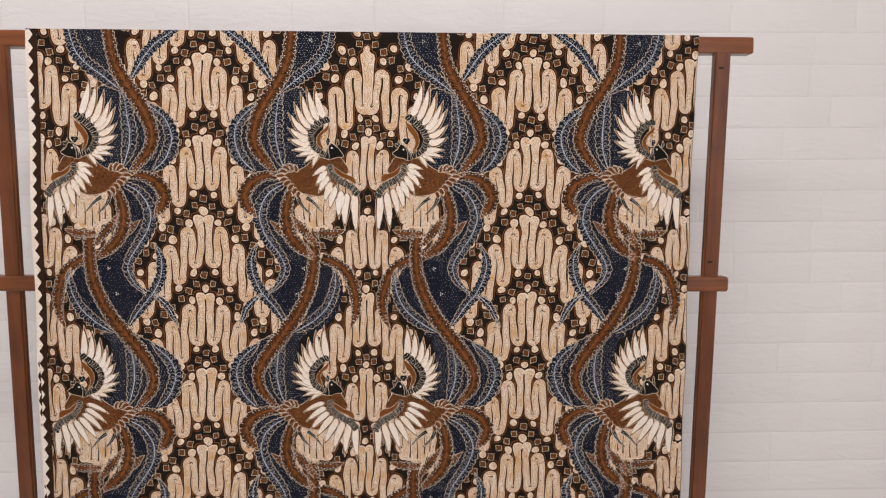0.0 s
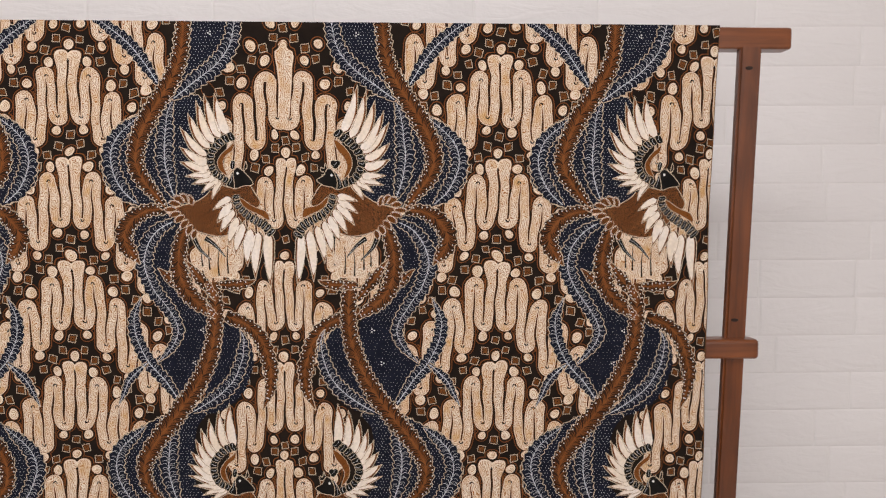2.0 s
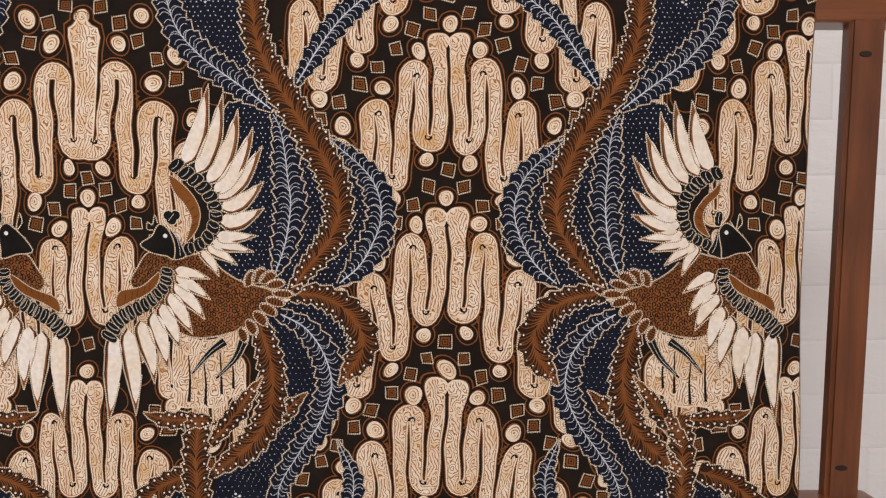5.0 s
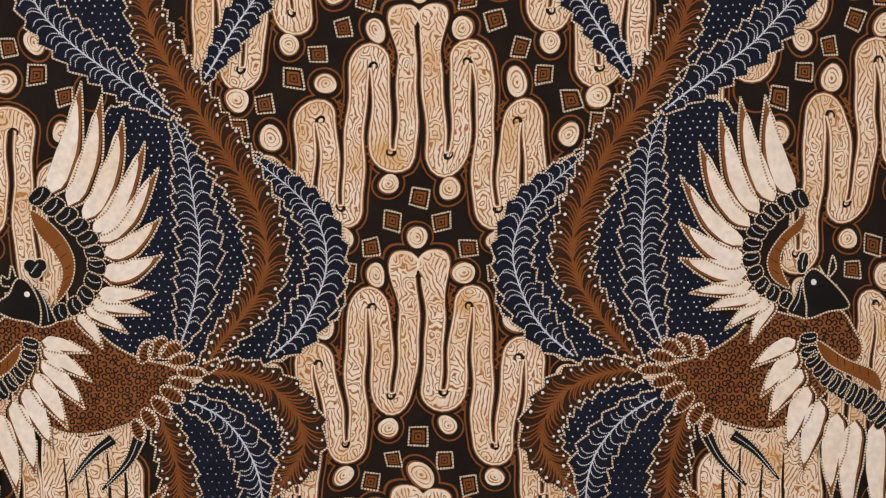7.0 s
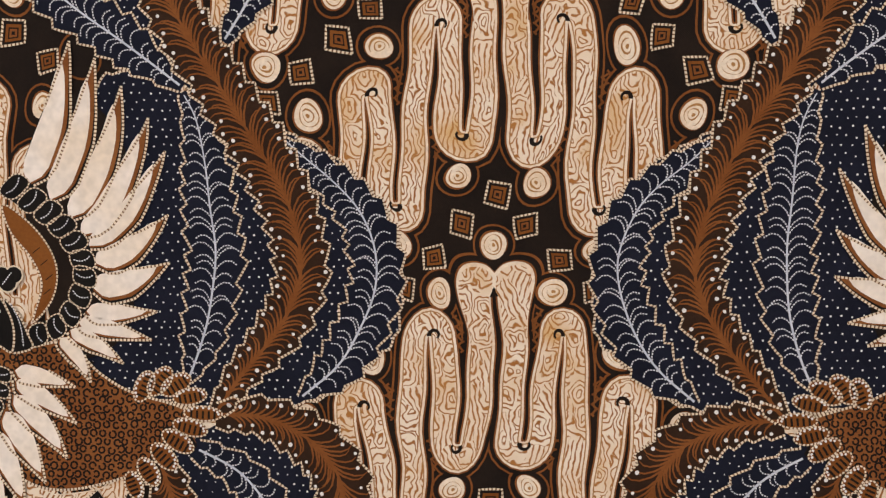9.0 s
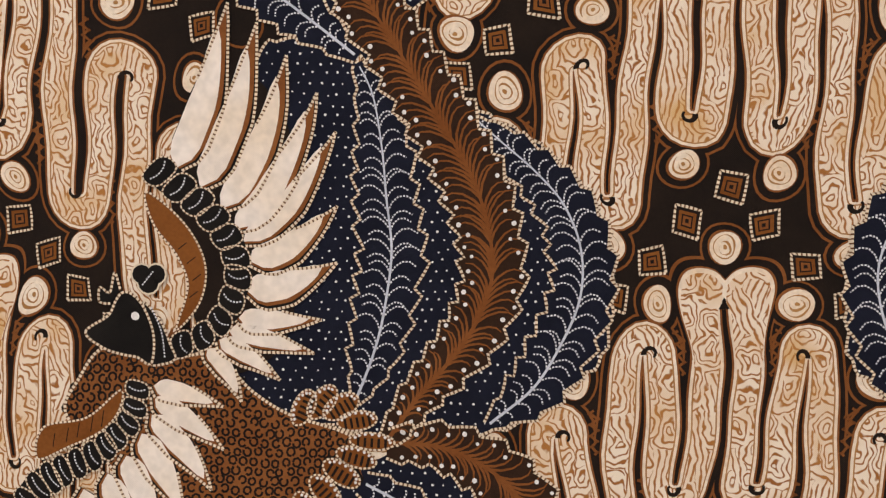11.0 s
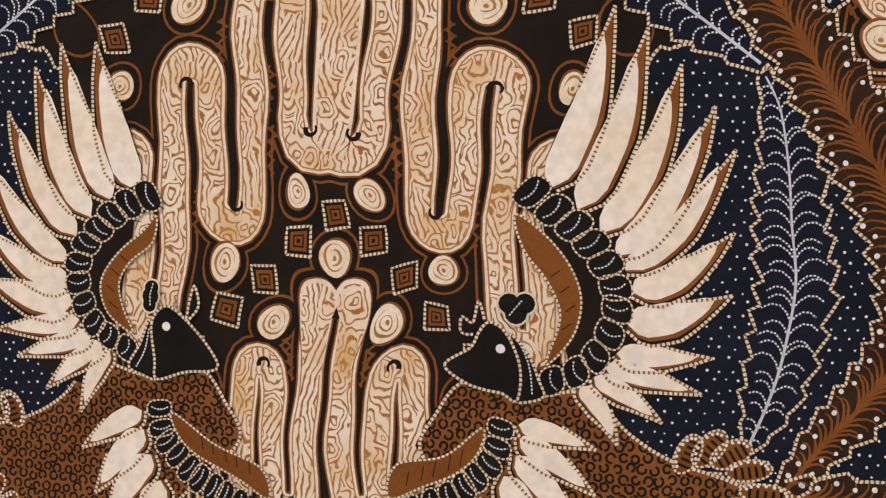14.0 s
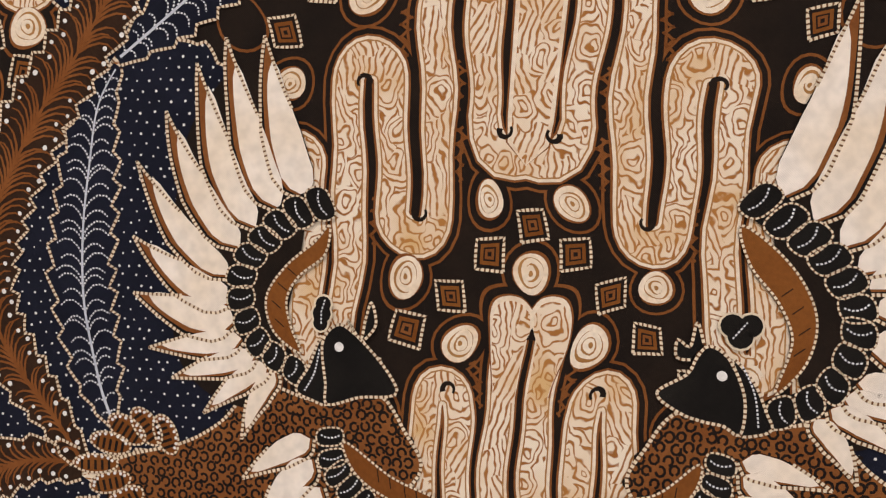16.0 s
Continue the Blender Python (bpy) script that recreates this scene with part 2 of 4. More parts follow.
def spline(flat, step=3.0, closed=False):
    """A smooth line through the points of a flat list x, y, x, y ..."""
    p = np.array(flat, float).reshape(-1, 2)
    n = len(p)
    out = []
    last = n if closed else n - 1
    for i in range(last):
        if closed:
            a, b, c, d = p[(i - 1) % n], p[i], p[(i + 1) % n], p[(i + 2) % n]
        else:
            a, b, c, d = p[max(i - 1, 0)], p[i], p[i + 1], p[min(i + 2, n - 1)]
        k = max(2, int(np.hypot(*(c - b)) / step))
        for t in np.arange(k) / k:
            out.append(0.5 * (2 * b + (c - a) * t + (2 * a - 5 * b + 4 * c - d) * t * t + (3 * b - a - 3 * c + d) * t ** 3))
    if not closed:
        out.append(p[-1])
    return np.array(out)


def frame_of(line):
    d = np.gradient(line, axis=0)
    d /= np.maximum(np.hypot(d[:, 0], d[:, 1]), 1e-9)[:, None]
    s = np.concatenate([[0], np.cumsum(np.hypot(*np.diff(line, axis=0).T))])
    return s, d, np.stack([-d[:, 1], d[:, 0]], 1)


def stroke(dr, name, line, width, mat, layer, across=1):
    """A drawn line of some width: one number, or one for each point."""
    line = np.asarray(line, float)
    s, _, nrm = frame_of(line)
    w = np.broadcast_to(np.asarray(width, float), (len(line),))
    verts, us = [], []
    for i in range(len(line)):
        for k in range(across + 1):
            verts.append(line[i] + nrm[i] * w[i] * (k / across - 0.5))
            us.append(s[i])
    m = across + 1
    faces = [(i * m + k, (i + 1) * m + k, (i + 1) * m + k + 1, i * m + k + 1) for i in range(len(line) - 1) for k in range(across)]
    dr.add(name, verts, faces, mat, layer, us)


def inside(poly, q):
    x, y = q[:, 0][:, None], q[:, 1][:, None]
    x0, y0 = poly[:, 0][None], poly[:, 1][None]
    x1, y1 = np.roll(poly[:, 0], -1)[None], np.roll(poly[:, 1], -1)[None]
    cross = ((y0 > y) != (y1 > y)) & (x < (x1 - x0) * (y - y0) / np.where(y1 == y0, 1e-9, y1 - y0) + x0)
    return cross.sum(1) % 2 == 1


def fill(dr, name, poly, mat, layer, cell=8.0):
    """A filled outline, cut into small triangles so that it follows the folds."""
    poly = np.asarray(poly, float)
    lo, hi = poly.min(0), poly.max(0)
    gx, gy = np.meshgrid(np.arange(lo[0] + cell / 2, hi[0], cell), np.arange(lo[1] + cell / 2, hi[1], cell))
    q = np.stack([gx.ravel(), gy.ravel()], 1)
    q = q[inside(poly, q)] if len(q) else q
    pts = [Vector(p) for p in poly] + [Vector(p) for p in q]
    n = len(poly)
    v, _, f, *_ = geometry.delaunay_2d_cdt(pts, [(i, (i + 1) % n) for i in range(n)], [], 1, 1e-4)
    v = np.array([(a.x, a.y) for a in v])
    tri = np.array([list(t) for t in f if len(t) == 3])
    mid = v[tri].mean(1)
    e1, e2 = v[tri[:, 1]] - v[tri[:, 0]], v[tri[:, 2]] - v[tri[:, 0]]
    tri = tri[inside(poly, mid) & (np.abs(e1[:, 0] * e2[:, 1] - e1[:, 1] * e2[:, 0]) > 1e-3)]
    dr.add(name, v, [tuple(t) for t in tri.tolist()], mat, layer)


def disc(dr, name, x, y, r, mat, layer, n=10, squash=1.0, turn=0.0, wob=0.0, phase=0.0):
    a = np.arange(n) / n * 2 * np.pi
    rr = r * (1 + wob * np.sin(2 * a + phase) + wob * 0.7 * np.sin(3 * a + 2 * phase))
    px, py = rr * np.cos(a), rr * squash * np.sin(a)
    c, s = math.cos(turn), math.sin(turn)
    verts = [(x, y)] + list(zip(x + px * c - py * s, y + px * s + py * c))
    dr.add(name, verts, [(0, 1 + i, 1 + (i + 1) % n) for i in range(n)], mat, layer)


rng = random.Random(5)
COVER = [np.array([(78, 92), (86, 150), (112, 152), (132, 118), (136, 60), (136, 10), (100, -36), (84, -98), (62, -72), (40, -102), (10, -104), (10, -36), (24, -4), (40, 26), (72, 26), (92, 50), (78, 82)], float)]


# the ground: chevrons of winding bands, chains of lozenges and roundels in the dark between them
BAR = 13.5


def band_line(i0, i1, drop=0.0):
    """The centre line of a winding band from bar i0 to i1; bars are counted outwards from the column's axis. drop: lowers the arches."""
    r = BAR / 2
    pts = []

    def top(j):
        return (-5.8 if j == 0 else 4.2 - drop - 29.3 * j) - r

    def low(j):
        return -83.0 - 28 * j + r

    def bend(x0, x1, y, sign):
        c, h = (x0 + x1) / 2, (x1 - x0) / 2
        return [(c - h * math.cos(a), y + sign * 0.98 * r * math.sin(a)) for a in np.linspace(0, math.pi, 11)[1:-1]]

    for i in range(i0, i1 + 1):
        x = r + BAR * i
        j = i // 2
        if i % 2 == 0:
            ya, yb = top(j), low(j)
            pts += [(x + 0.9 * t ** 4, y) for t, y in zip(np.linspace(0, 1, 14), np.linspace(ya, yb, 14))]
            if i < i1:
                pts += bend(x + 0.9, x + BAR, yb, -1)
        else:
            # the outer shoulder of each arch leans away and leaves a wedge of dark ground
            ya, yb = low(j), top(j + 1)
            pts += [(x + 2.4 * t ** 4, y) for t, y in zip(np.linspace(0, 1, 14), np.linspace(ya, yb, 14))]
            if i < i1:
                pts += bend(x + 2.4, x + BAR, yb, 1)
    return np.array(pts)


count = {}


def own(name):
    """A key for a shape that is to be a part of its own."""
    count[name] = count.get(name, 0) + 1
    return f"{name}#{count[name]}"


def roundel(dr, x, y, r):
    name = own("roundel")
    r, q, a = r * rng.uniform(0.88, 1.12), rng.uniform(0.9, 1.2), rng.uniform(-0.35, 0.35)
    ph = rng.uniform(0, 6.28)
    disc(dr, "contour", x, y, r + 3.7, LINE, 1, 22, q, a, 0.03, ph)
    disc(dr, "contour", x, y, r + 2.8, GROUND, 2, 22, q, a, 0.03, ph)
    for k, (f, m) in enumerate(((1.1, BROWN), (1.0, RING), (0.74, TAN), (0.66, RING), (0.43, TAN), (0.35, RING), (0.14, TAN))):
        disc(dr, name, x + rng.uniform(-0.35, 0.35), y + rng.uniform(-0.35, 0.35), r * f, m, 4 + k * 0.3, 22 if k < 4 else 12, q, a, 0.04 + 0.012 * k, ph + 0.35 * k)


def lozenge(dr, x, y):
    name = own("lozenge")
    h, a = rng.uniform(4.3, 5.0), rng.uniform(-0.15, 0.25)
    c, s = math.cos(a), math.sin(a)
    sq = np.array([(-1, -1.05), (1, -0.9), (1.05, 1), (-0.9, 1.05)]) @ np.array([[c, s], [-s, c]])
    sq = sq + np.array([[rng.uniform(-0.1, 0.1), rng.uniform(-0.1, 0.1)] for _ in range(4)])
    at = np.array((x, y))
    for f, m, l in ((1.0, GROUND, 3), (0.68, RUST, 3.5), (0.44, GROUND, 4), (0.33, LINE, 4.5), (0.14, GROUND, 5)):
        dr.add(name, at + sq * h * f, [(0, 1, 2, 3)], m, l)
    ring = np.concatenate([np.linspace(sq[i], sq[(i + 1) % 4], 4)[:-1] for i in range(4)] + [sq[:1]]) * h + at
    stroke(dr, name, ring, 1.0, ROPE, 5.5)


def wiggle(dr, x, y, n, lean):
    a = np.linspace(0, n * math.pi, n * 7)
    line = np.stack([x + 2.2 * np.sin(a) * (1 - 0.5 * a / a[-1]) + lean * a / math.pi, y - 2.0 * a / math.pi - 0.5 * np.sin(2 * a)], 1)
    stroke(dr, "contour", line, 0.9, LINE, 2.6)


def bend_width(line, base=10.0, full=12.4):
    """Bands swell in their bends."""
    s, d, _ = frame_of(line)
    level = np.abs(d[:, 0])
    return base + (full - base) * level ** 1.4 + 0.4 * np.sin(s * 0.11 + line[0, 1])


def winding(dr, line, y0):
    name = own("winding_band")
    line = line.copy()
    line[:, 0] += 0.5 * np.sin(line[:, 1] * 0.11 + y0) * (line[:, 0] > 9)
    w = bend_width(line)
    stroke(dr, "contour", line, w + 7.0, LINE, 1, 3)
    stroke(dr, "contour", line, w + 5.2, GROUND, 2, 3)
    stroke(dr, name, line, w + 1.9, BROWN, 3, 2)
    stroke(dr, name, line, w + 0.5, RING, 3.5, 2)
    stroke(dr, name, line, w - 1.5, TAN, 4, 2)
    stroke(dr, name, line, w - 2.5, CREAM, 4.3, 2)
    return name


def hook(dr, name, x, y, up, side):
    """The curled end of the dark slit inside a bend."""
    curl = [(x + side * (1.2 + 2.0 * math.sin(a)), y + up * (0.4 + 2.0 * math.cos(a))) for a in np.linspace(-1.9, 2.3, 10)]
    stroke(dr, name, np.array(curl), np.linspace(2.0, 0.8, 10), GROUND, 4.6)


def ground_half(dr, units, axis, slim=False):
    """The right half of a column's ground between its axis and the valley, for the given heights of the unit tops."""
    for y0 in units:
        line = band_line(0, 9, 4.0 if slim else 0.0)
        line[:, 1] += y0
        name = winding(dr, line, y0)
        for j in range(5):
            hook(dr, name, BAR * (2 * j + 1), y0 - 83.0 - 28 * j + BAR / 2 - 1.5, -1, 1)
            if j:
                hook(dr, name, BAR * 2 * j, y0 + 4.2 - 29.3 * j - BAR / 2 + 1, 1, -1)
        # the closed head on the axis
        head = np.array([(0, 1.5), (3.5, 4.6), (9, 5.6), (14.2, 4.0), (16.2, -1), (15.2, -9), (12.6, -20), (11.6, -27), (2.0, -27), (1.8, -7), (0, -4.0)])
        head = spline(head[:8].ravel(), 1.2).tolist() + head[8:].tolist()
        head = np.array(head) * (0.86 if slim else 1.0, 1)
        at = np.array((0, y0 - 4.5))
        fill(dr, name, head * (1.05, 1) + at + (0, 0.6), BROWN, 4.35, 6)
        fill(dr, name, head + at, RING, 4.4, 6)
        fill(dr, name, head * (0.89, 1.02) + (0.7, -1.7) + at, CREAM, 4.5, 6)
        head = head + at
        fill(dr, "contour", head * (1.18, 1) + (0, 2.8), GROUND, 2.05, 8)
        fill(dr, "contour", head * (1.25, 1) + (0, 3.8), LINE, 1.05, 8)
        for j in range(5):
            wiggle(dr, 16.6 + 27 * j, y0 - 21 - 28.5 * j, 8, -0.25)
            wiggle(dr, 25.5 + 27 * j, y0 - 74 - 28 * j, 7, -0.1)
        chain(dr, y0, axis, slim and y0 > 0)


def chain(dr, y0, axis, close=False):
    """The chain over a band: lozenges in single file, roundels in their angles. close: drawn in under the broad trunk."""
    for n in range(0 if axis else 1, 10):
        drop = (7.0 if n == 0 else 2.2) if close else 0.0
        lozenge(dr, BAR * n + rng.uniform(-0.7, 0.7), y0 + 29 - 13.15 * n - drop + rng.uniform(-0.7, 0.7))
    if axis:
        roundel(dr, 0, y0 + 8.0, 5.4 if close else 6.2)
    for m in range(4):
        roundel(dr, (21.5 if close and m == 0 else 24) + 27.3 * m + rng.uniform(-0.8, 0.8), y0 - (15 if close and m == 0 else 12.2) - 27.8 * m, 5.6)
    for m in range(5):
        roundel(dr, 16.4 + 26.4 * m - (2 if close and m == 0 else 0), y0 + 34.6 - 27.4 * m - (4.6 if close and m == 0 else 3.2 if close else 0), 5.3 + 0.4 * min(m, 1))


def trunk_unit(dr, y0, axis):
    """The broad trunk on the first row's axis, with its foot and side bends."""
    def up(x, a, b):
        return [(x, y) for y in np.linspace(a, b, 12)]

    def turn(x, r, y, sign):
        return [(x - r * math.cos(a), y + sign * 0.98 * r * math.sin(a)) for a in np.linspace(0, math.pi, 11)[1:-1]]

    line = np.array([(0.0, 101.8), (4, 101.0), (8, 101.6), (11.5, 104.2), (14, 108.5)] + up(15.5, 114, 153) + turn(22.7, 7.2, 153, 1) + up(29.9, 153, 83)
                    + turn(37.3, 7.4, 83, -1) + up(44.7, 83, 126) + turn(51.7, 7.0, 126, 1) + up(58.7, 126, 44) + turn(65.1, 6.4, 44, -1) + up(71.5, 44, 96)
                    + turn(77.5, 6, 96, 1) + up(83.5, 96, 10) + turn(89.5, 6, 10, -1) + up(95.5, 10, 70))
    name = winding(dr, line, y0)
    block_ = np.array([(0, 99), (6.4, 106), (7.5, 114), (7.7, 150), (8.8, 172), (12, 184), (11.5, 191), (7, 194), (4.8, 197), (4.4, 203), (0, 205)])
    out = np.where(block_[:, :1] > 0, 1.0, 0.0) * (1, 0) + (block_[:, 1:] > 186) * np.array((0, 1.0))
    fill(dr, "contour", block_ + out * 3.6, LINE, 1.05, 8)
    fill(dr, "contour", block_ + out * 2.6, GROUND, 2.05, 8)
    fill(dr, name, block_ + out * 0.6, BROWN, 4.35, 6)
    fill(dr, name, block_, RING, 4.4, 6)
    fill(dr, name, block_ - out * (1.3, 1.0) + (0, 0.4), CREAM, 4.5, 6)
    hook(dr, name, 8.8, 110, -1, -1)
    hook(dr, name, 37.0, 84, -1, -1)
    hook(dr, name, 51.7, 125, 1, 1)
    for j, (x, y) in enumerate(((38.2, 147), (21.5, 110), (49.5, 88), (22.7, 130))):
        wiggle(dr, x, y, 8, 0.2)
    chain(dr, y0, axis)


# plumes, leaves, fields of dots
def profile(s, widths):
    return np.interp(s / s[-1], np.linspace(0, 1, len(widths)), widths)


def plume(dr, name, flat, widths, kind, layer, tooth=9.6):
    """A plume with toothed edges: its midline, half widths from root to tip, and 'blue' or 'brown'."""
    name = own(name)
    line = spline(flat, 2.2)
    s, d, nrm = frame_of(line)
    hw = profile(s, widths)
    k = (s / tooth) % 1.0
    hl = hw * (0.82 + 0.38 * k)
    k2 = (s / tooth + 0.4) % 1.0
    hr = hw * (0.82 + 0.38 * k2)
    verts = []
    for i in range(len(line)):
        for f in (-1.0, -0.5, 0.0, 0.5, 1.0):
            verts.append(line[i] + nrm[i] * f * (hl[i] if f > 0 else hr[i]))
    faces = [(i * 5 + j, (i + 1) * 5 + j, (i + 1) * 5 + j + 1, i * 5 + j + 1) for i in range(len(line) - 1) for j in range(4)]
    dr.add(name, verts, faces, NAVY if kind == "blue" else DUSK, layer)
    for side, h in ((1, hl), (-1, hr)):
        stroke(dr, name, line + nrm * (side * h)[:, None], 1.05, ROPE, layer + 3)
    total = s[-1]
    if kind == "blue":
        stroke(dr, name, line[1:-1], np.linspace(1.0, 0.55, len(line) - 2), SPINE, layer + 2.5)
        pitch, mat, bw = 4.0, DASH, 0.6
    else:
        stroke(dr, name, line[1:], np.linspace(1.5, 0.7, len(line) - 1), LINE, layer + 2)
        pitch, mat, bw = 2.7, LINE, 1.0
    at = 3.0
    while at < total - 4:
        for side in (1, -1):
            u = at + rng.uniform(-0.3, 0.3)
            i = min(int(np.searchsorted(s, u)), len(s) - 1)
            p, dd, nn, h = line[i], d[i], nrm[i] * side, (hl if side > 0 else hr)[i] * 0.8
            if kind == "blue":
                q = [p + dd * a * h + nn * b * h for a, b in ((0, 0), (0.3, 0.18), (0.5, 0.42), (0.52, 0.7), (0.34, 0.98))]
                w = bw
            else:
                q = [p + dd * a * h + nn * b * h for a, b in ((0, 0), (0.42, 0.22), (0.74, 0.52), (0.88, 0.82), (0.84, 1.1))]
                w = np.array([1.05, 0.9, 0.75, 0.6, 0.3])
            stroke(dr, name, np.array(q), w, mat, layer + 1.5)
        at += pitch
    if kind == "brown":
        at = 4.0
        while at < total - 3:
            for side in (1, -1):
                i = min(int(np.searchsorted(s, at)), len(s) - 1)
                if hw[i] > 3.5:
                    q = line[i] + nrm[i] * side * ((hl if side > 0 else hr)[i] - 2.7)
                    disc(dr, name, q[0], q[1], rng.uniform(0.68, 0.98), DOT, layer + 3.4, 7)
            at += 5.2


def dots(dr, name, poly, layer, pitch=4.2, r=0.43):
    lo, hi = poly.min(0), poly.max(0)
    q = []
    for j, y in enumerate(np.arange(lo[1], hi[1], pitch * 0.87)):
        for x in np.arange(lo[0] + (pitch / 2 if j % 2 else 0), hi[0], pitch):
            q.append((x + rng.uniform(-0.7, 0.7), y + rng.uniform(-0.7, 0.7)))
    q = np.array(q)
    for x, y in q[inside(poly, q)]:
        disc(dr, name, x, y, r * rng.uniform(0.75, 1.25), DOT, layer, 6)


def toothed(line, tooth=10.0, depth=2.4):
    s, _, nrm = frame_of(line)
    return line + nrm * (depth * ((s / tooth) % 1.0 - 0.5))[:, None]


def dotted_field(dr, name, flat, layer, rim=True, stars=(), pitch=4.2, r=0.43):
    """An indigo field sown with white dots inside a dotted rim."""
    name = own(name)
    poly = toothed(spline(flat, 2.5, True))
    COVER.append(poly)
    fill(dr, name, poly, NAVY, layer)
    dots(dr, name, poly, layer + 0.5, pitch, r)
    if rim:
        stroke(dr, name, np.concatenate([poly, poly[:1]]), 1.1, ROPE, layer + 0.7)
    for x, y in stars:
        for a in range(3):
            disc(dr, name, x + 2.0 * math.cos(a * 2.1), y + 2.0 * math.sin(a * 2.1), 1.0, DOT, layer + 0.8, 7)


def leaf_shape(a, b, hw, bend, n=12, blunt=0.75):
    """The outline of a pointed leaf from a to b."""
    a, b = np.array(a, float), np.array(b, float)
    d = b - a
    L = np.hypot(*d)
    d /= L
    nn = np.array((-d[1], d[0]))
    t = np.linspace(0, 1, n)
    mid = a + np.outer(t * L, d) + np.outer(4 * bend * t * (1 - t), nn)
    w = hw * np.minimum(1, (t / 0.16) ** 0.5) * np.minimum(1, ((1 - t) / 0.55) ** blunt)
    left, right = mid + nn * w[:, None], mid - nn * w[:, None]
    return np.concatenate([left, right[::-1][1:-1]])


def feather(dr, name, a, b, hw, bend, layer):
    """A white feather with a brown margin and a dotted edge."""
    a, b = np.array(a, float), np.array(b, float)
    name = own(name)
    d = (b - a) / np.hypot(*(b - a))
    a = a - d * 2.0
    outer = leaf_shape(a, b, hw, bend, 12, 0.95)
    fill(dr, name, outer, BLACK, layer, 8)
    nn = np.array((-d[1], d[0]))
    L = np.hypot(*(b - a))
    fill(dr, name, leaf_shape(a + d * 0.6 + nn * 0.12 * hw, b - d * 2.0, hw * 0.86, bend, 12, 0.9), BROWN, layer + 0.6, 8)
    white = leaf_shape(a + d * 1.2 + nn * 0.2 * hw, a + d * L * 0.86 + nn * 0.12 * hw, hw * 0.77, bend * 0.9, 12, 0.55)
    fill(dr, name, white, WHITE, layer + 1.2, 8)
    n = 12
    stroke(dr, name, np.concatenate([outer[n - 1:], outer[:1]]), 1.05, ROPE, layer + 1.8)
    stroke(dr, name, outer[n - 6:n], 1.0, ROPE, layer + 1.9)


def scale_row(dr, flat, r0, r1, count, layer, inward):
    """A row of dark rounded scales with a dotted white line in each."""
    line = spline(flat, 1.0)
    s, d, nrm = frame_of(line)
    stroke(dr, "scale_bed", line[::3], np.linspace(r0, r1, len(line[::3])) * 2.1, BLACK, layer - 0.3, 2)
    for k in range(count):
        i = min(int((k + 0.5) / count * len(line)), len(line) - 1)
        r = r0 + (r1 - r0) * k / (count - 1)
        name = own("scale")
        long_, wide = r * 1.18, s[-1] / count * 0.54
        nn = nrm[i] * inward
        a = np.arange(16) / 16 * 2 * np.pi
        ca, sa = np.cos(a), np.sin(a)
        el = line[i] + np.outer(np.sign(ca) * np.abs(ca) ** 0.62 * long_, nn) + np.outer(np.sign(sa) * np.abs(sa) ** 0.8 * wide + 0.22 * wide * ca, d[i])
        fill(dr, name, el, BLACK, layer, 20)
        stroke(dr, name, np.concatenate([el, el[:1]]), 0.62, ROPE, layer + 0.8)
        bar = line[i] + np.outer(np.linspace(-0.7, 0.7, 5) * long_, nn) + np.outer(np.array([-0.2, 0.05, 0.12, 0.05, -0.2]) * wide, d[i])
        stroke(dr, name, bar, 0.55, DASH, layer + 1)


def spots(dr, name, poly, layer):
    lo, hi = poly.min(0), poly.max(0)
    for j, y in enumerate(np.arange(lo[1], hi[1], 3.6)):
        for x in np.arange(lo[0] + (2.0 if j % 2 else 0), hi[0], 4.0):
            q = np.array([[x + rng.uniform(-0.5, 0.5), y + rng.uniform(-0.5, 0.5)]])
            if inside(poly, q)[0]:
                a0 = rng.uniform(0, 6.28)
                a = a0 + np.linspace(0, rng.uniform(4.9, 6.2), 8)
                r = rng.uniform(1.2, 1.5)
                stroke(dr, name, q + np.stack([r * np.cos(a), r * 1.1 * np.sin(a)], 1), 0.9, GROUND, layer)


def lobe(dr, name, x, y, turn, long_, wide, layer):
    """A scale of the knot: brown with dark ribs and a rim of white dots."""
    name = own(name)
    c, s = math.cos(turn), math.sin(turn)
    a = np.arange(16) / 16 * 2 * np.pi
    el = np.stack([x + np.cos(a) * long_ * c - np.sin(a) * wide * s, y + np.cos(a) * long_ * s + np.sin(a) * wide * c], 1)
    fill(dr, name, el, RUST, layer, 20)
    mid = np.array((x, y))
    for k in np.linspace(-0.6, 0.6, 5):
        p0 = mid + np.array((c, s)) * (k * long_) - np.array((-s, c)) * wide * 0.1
        stroke(dr, name, np.array([p0 - np.array((-s, c)) * wide * 0.6, p0 + np.array((-s, c)) * wide * 0.45]), 0.95, GROUND, layer + 0.5)
    for k in range(8):
        q = el[k] * 0.8 + mid * 0.2
        disc(dr, name, q[0], q[1], 0.6, DOT, layer + 0.9, 6)
    stroke(dr, name, np.concatenate([el, el[:1]]), 0.75, ROPE, layer + 0.8)


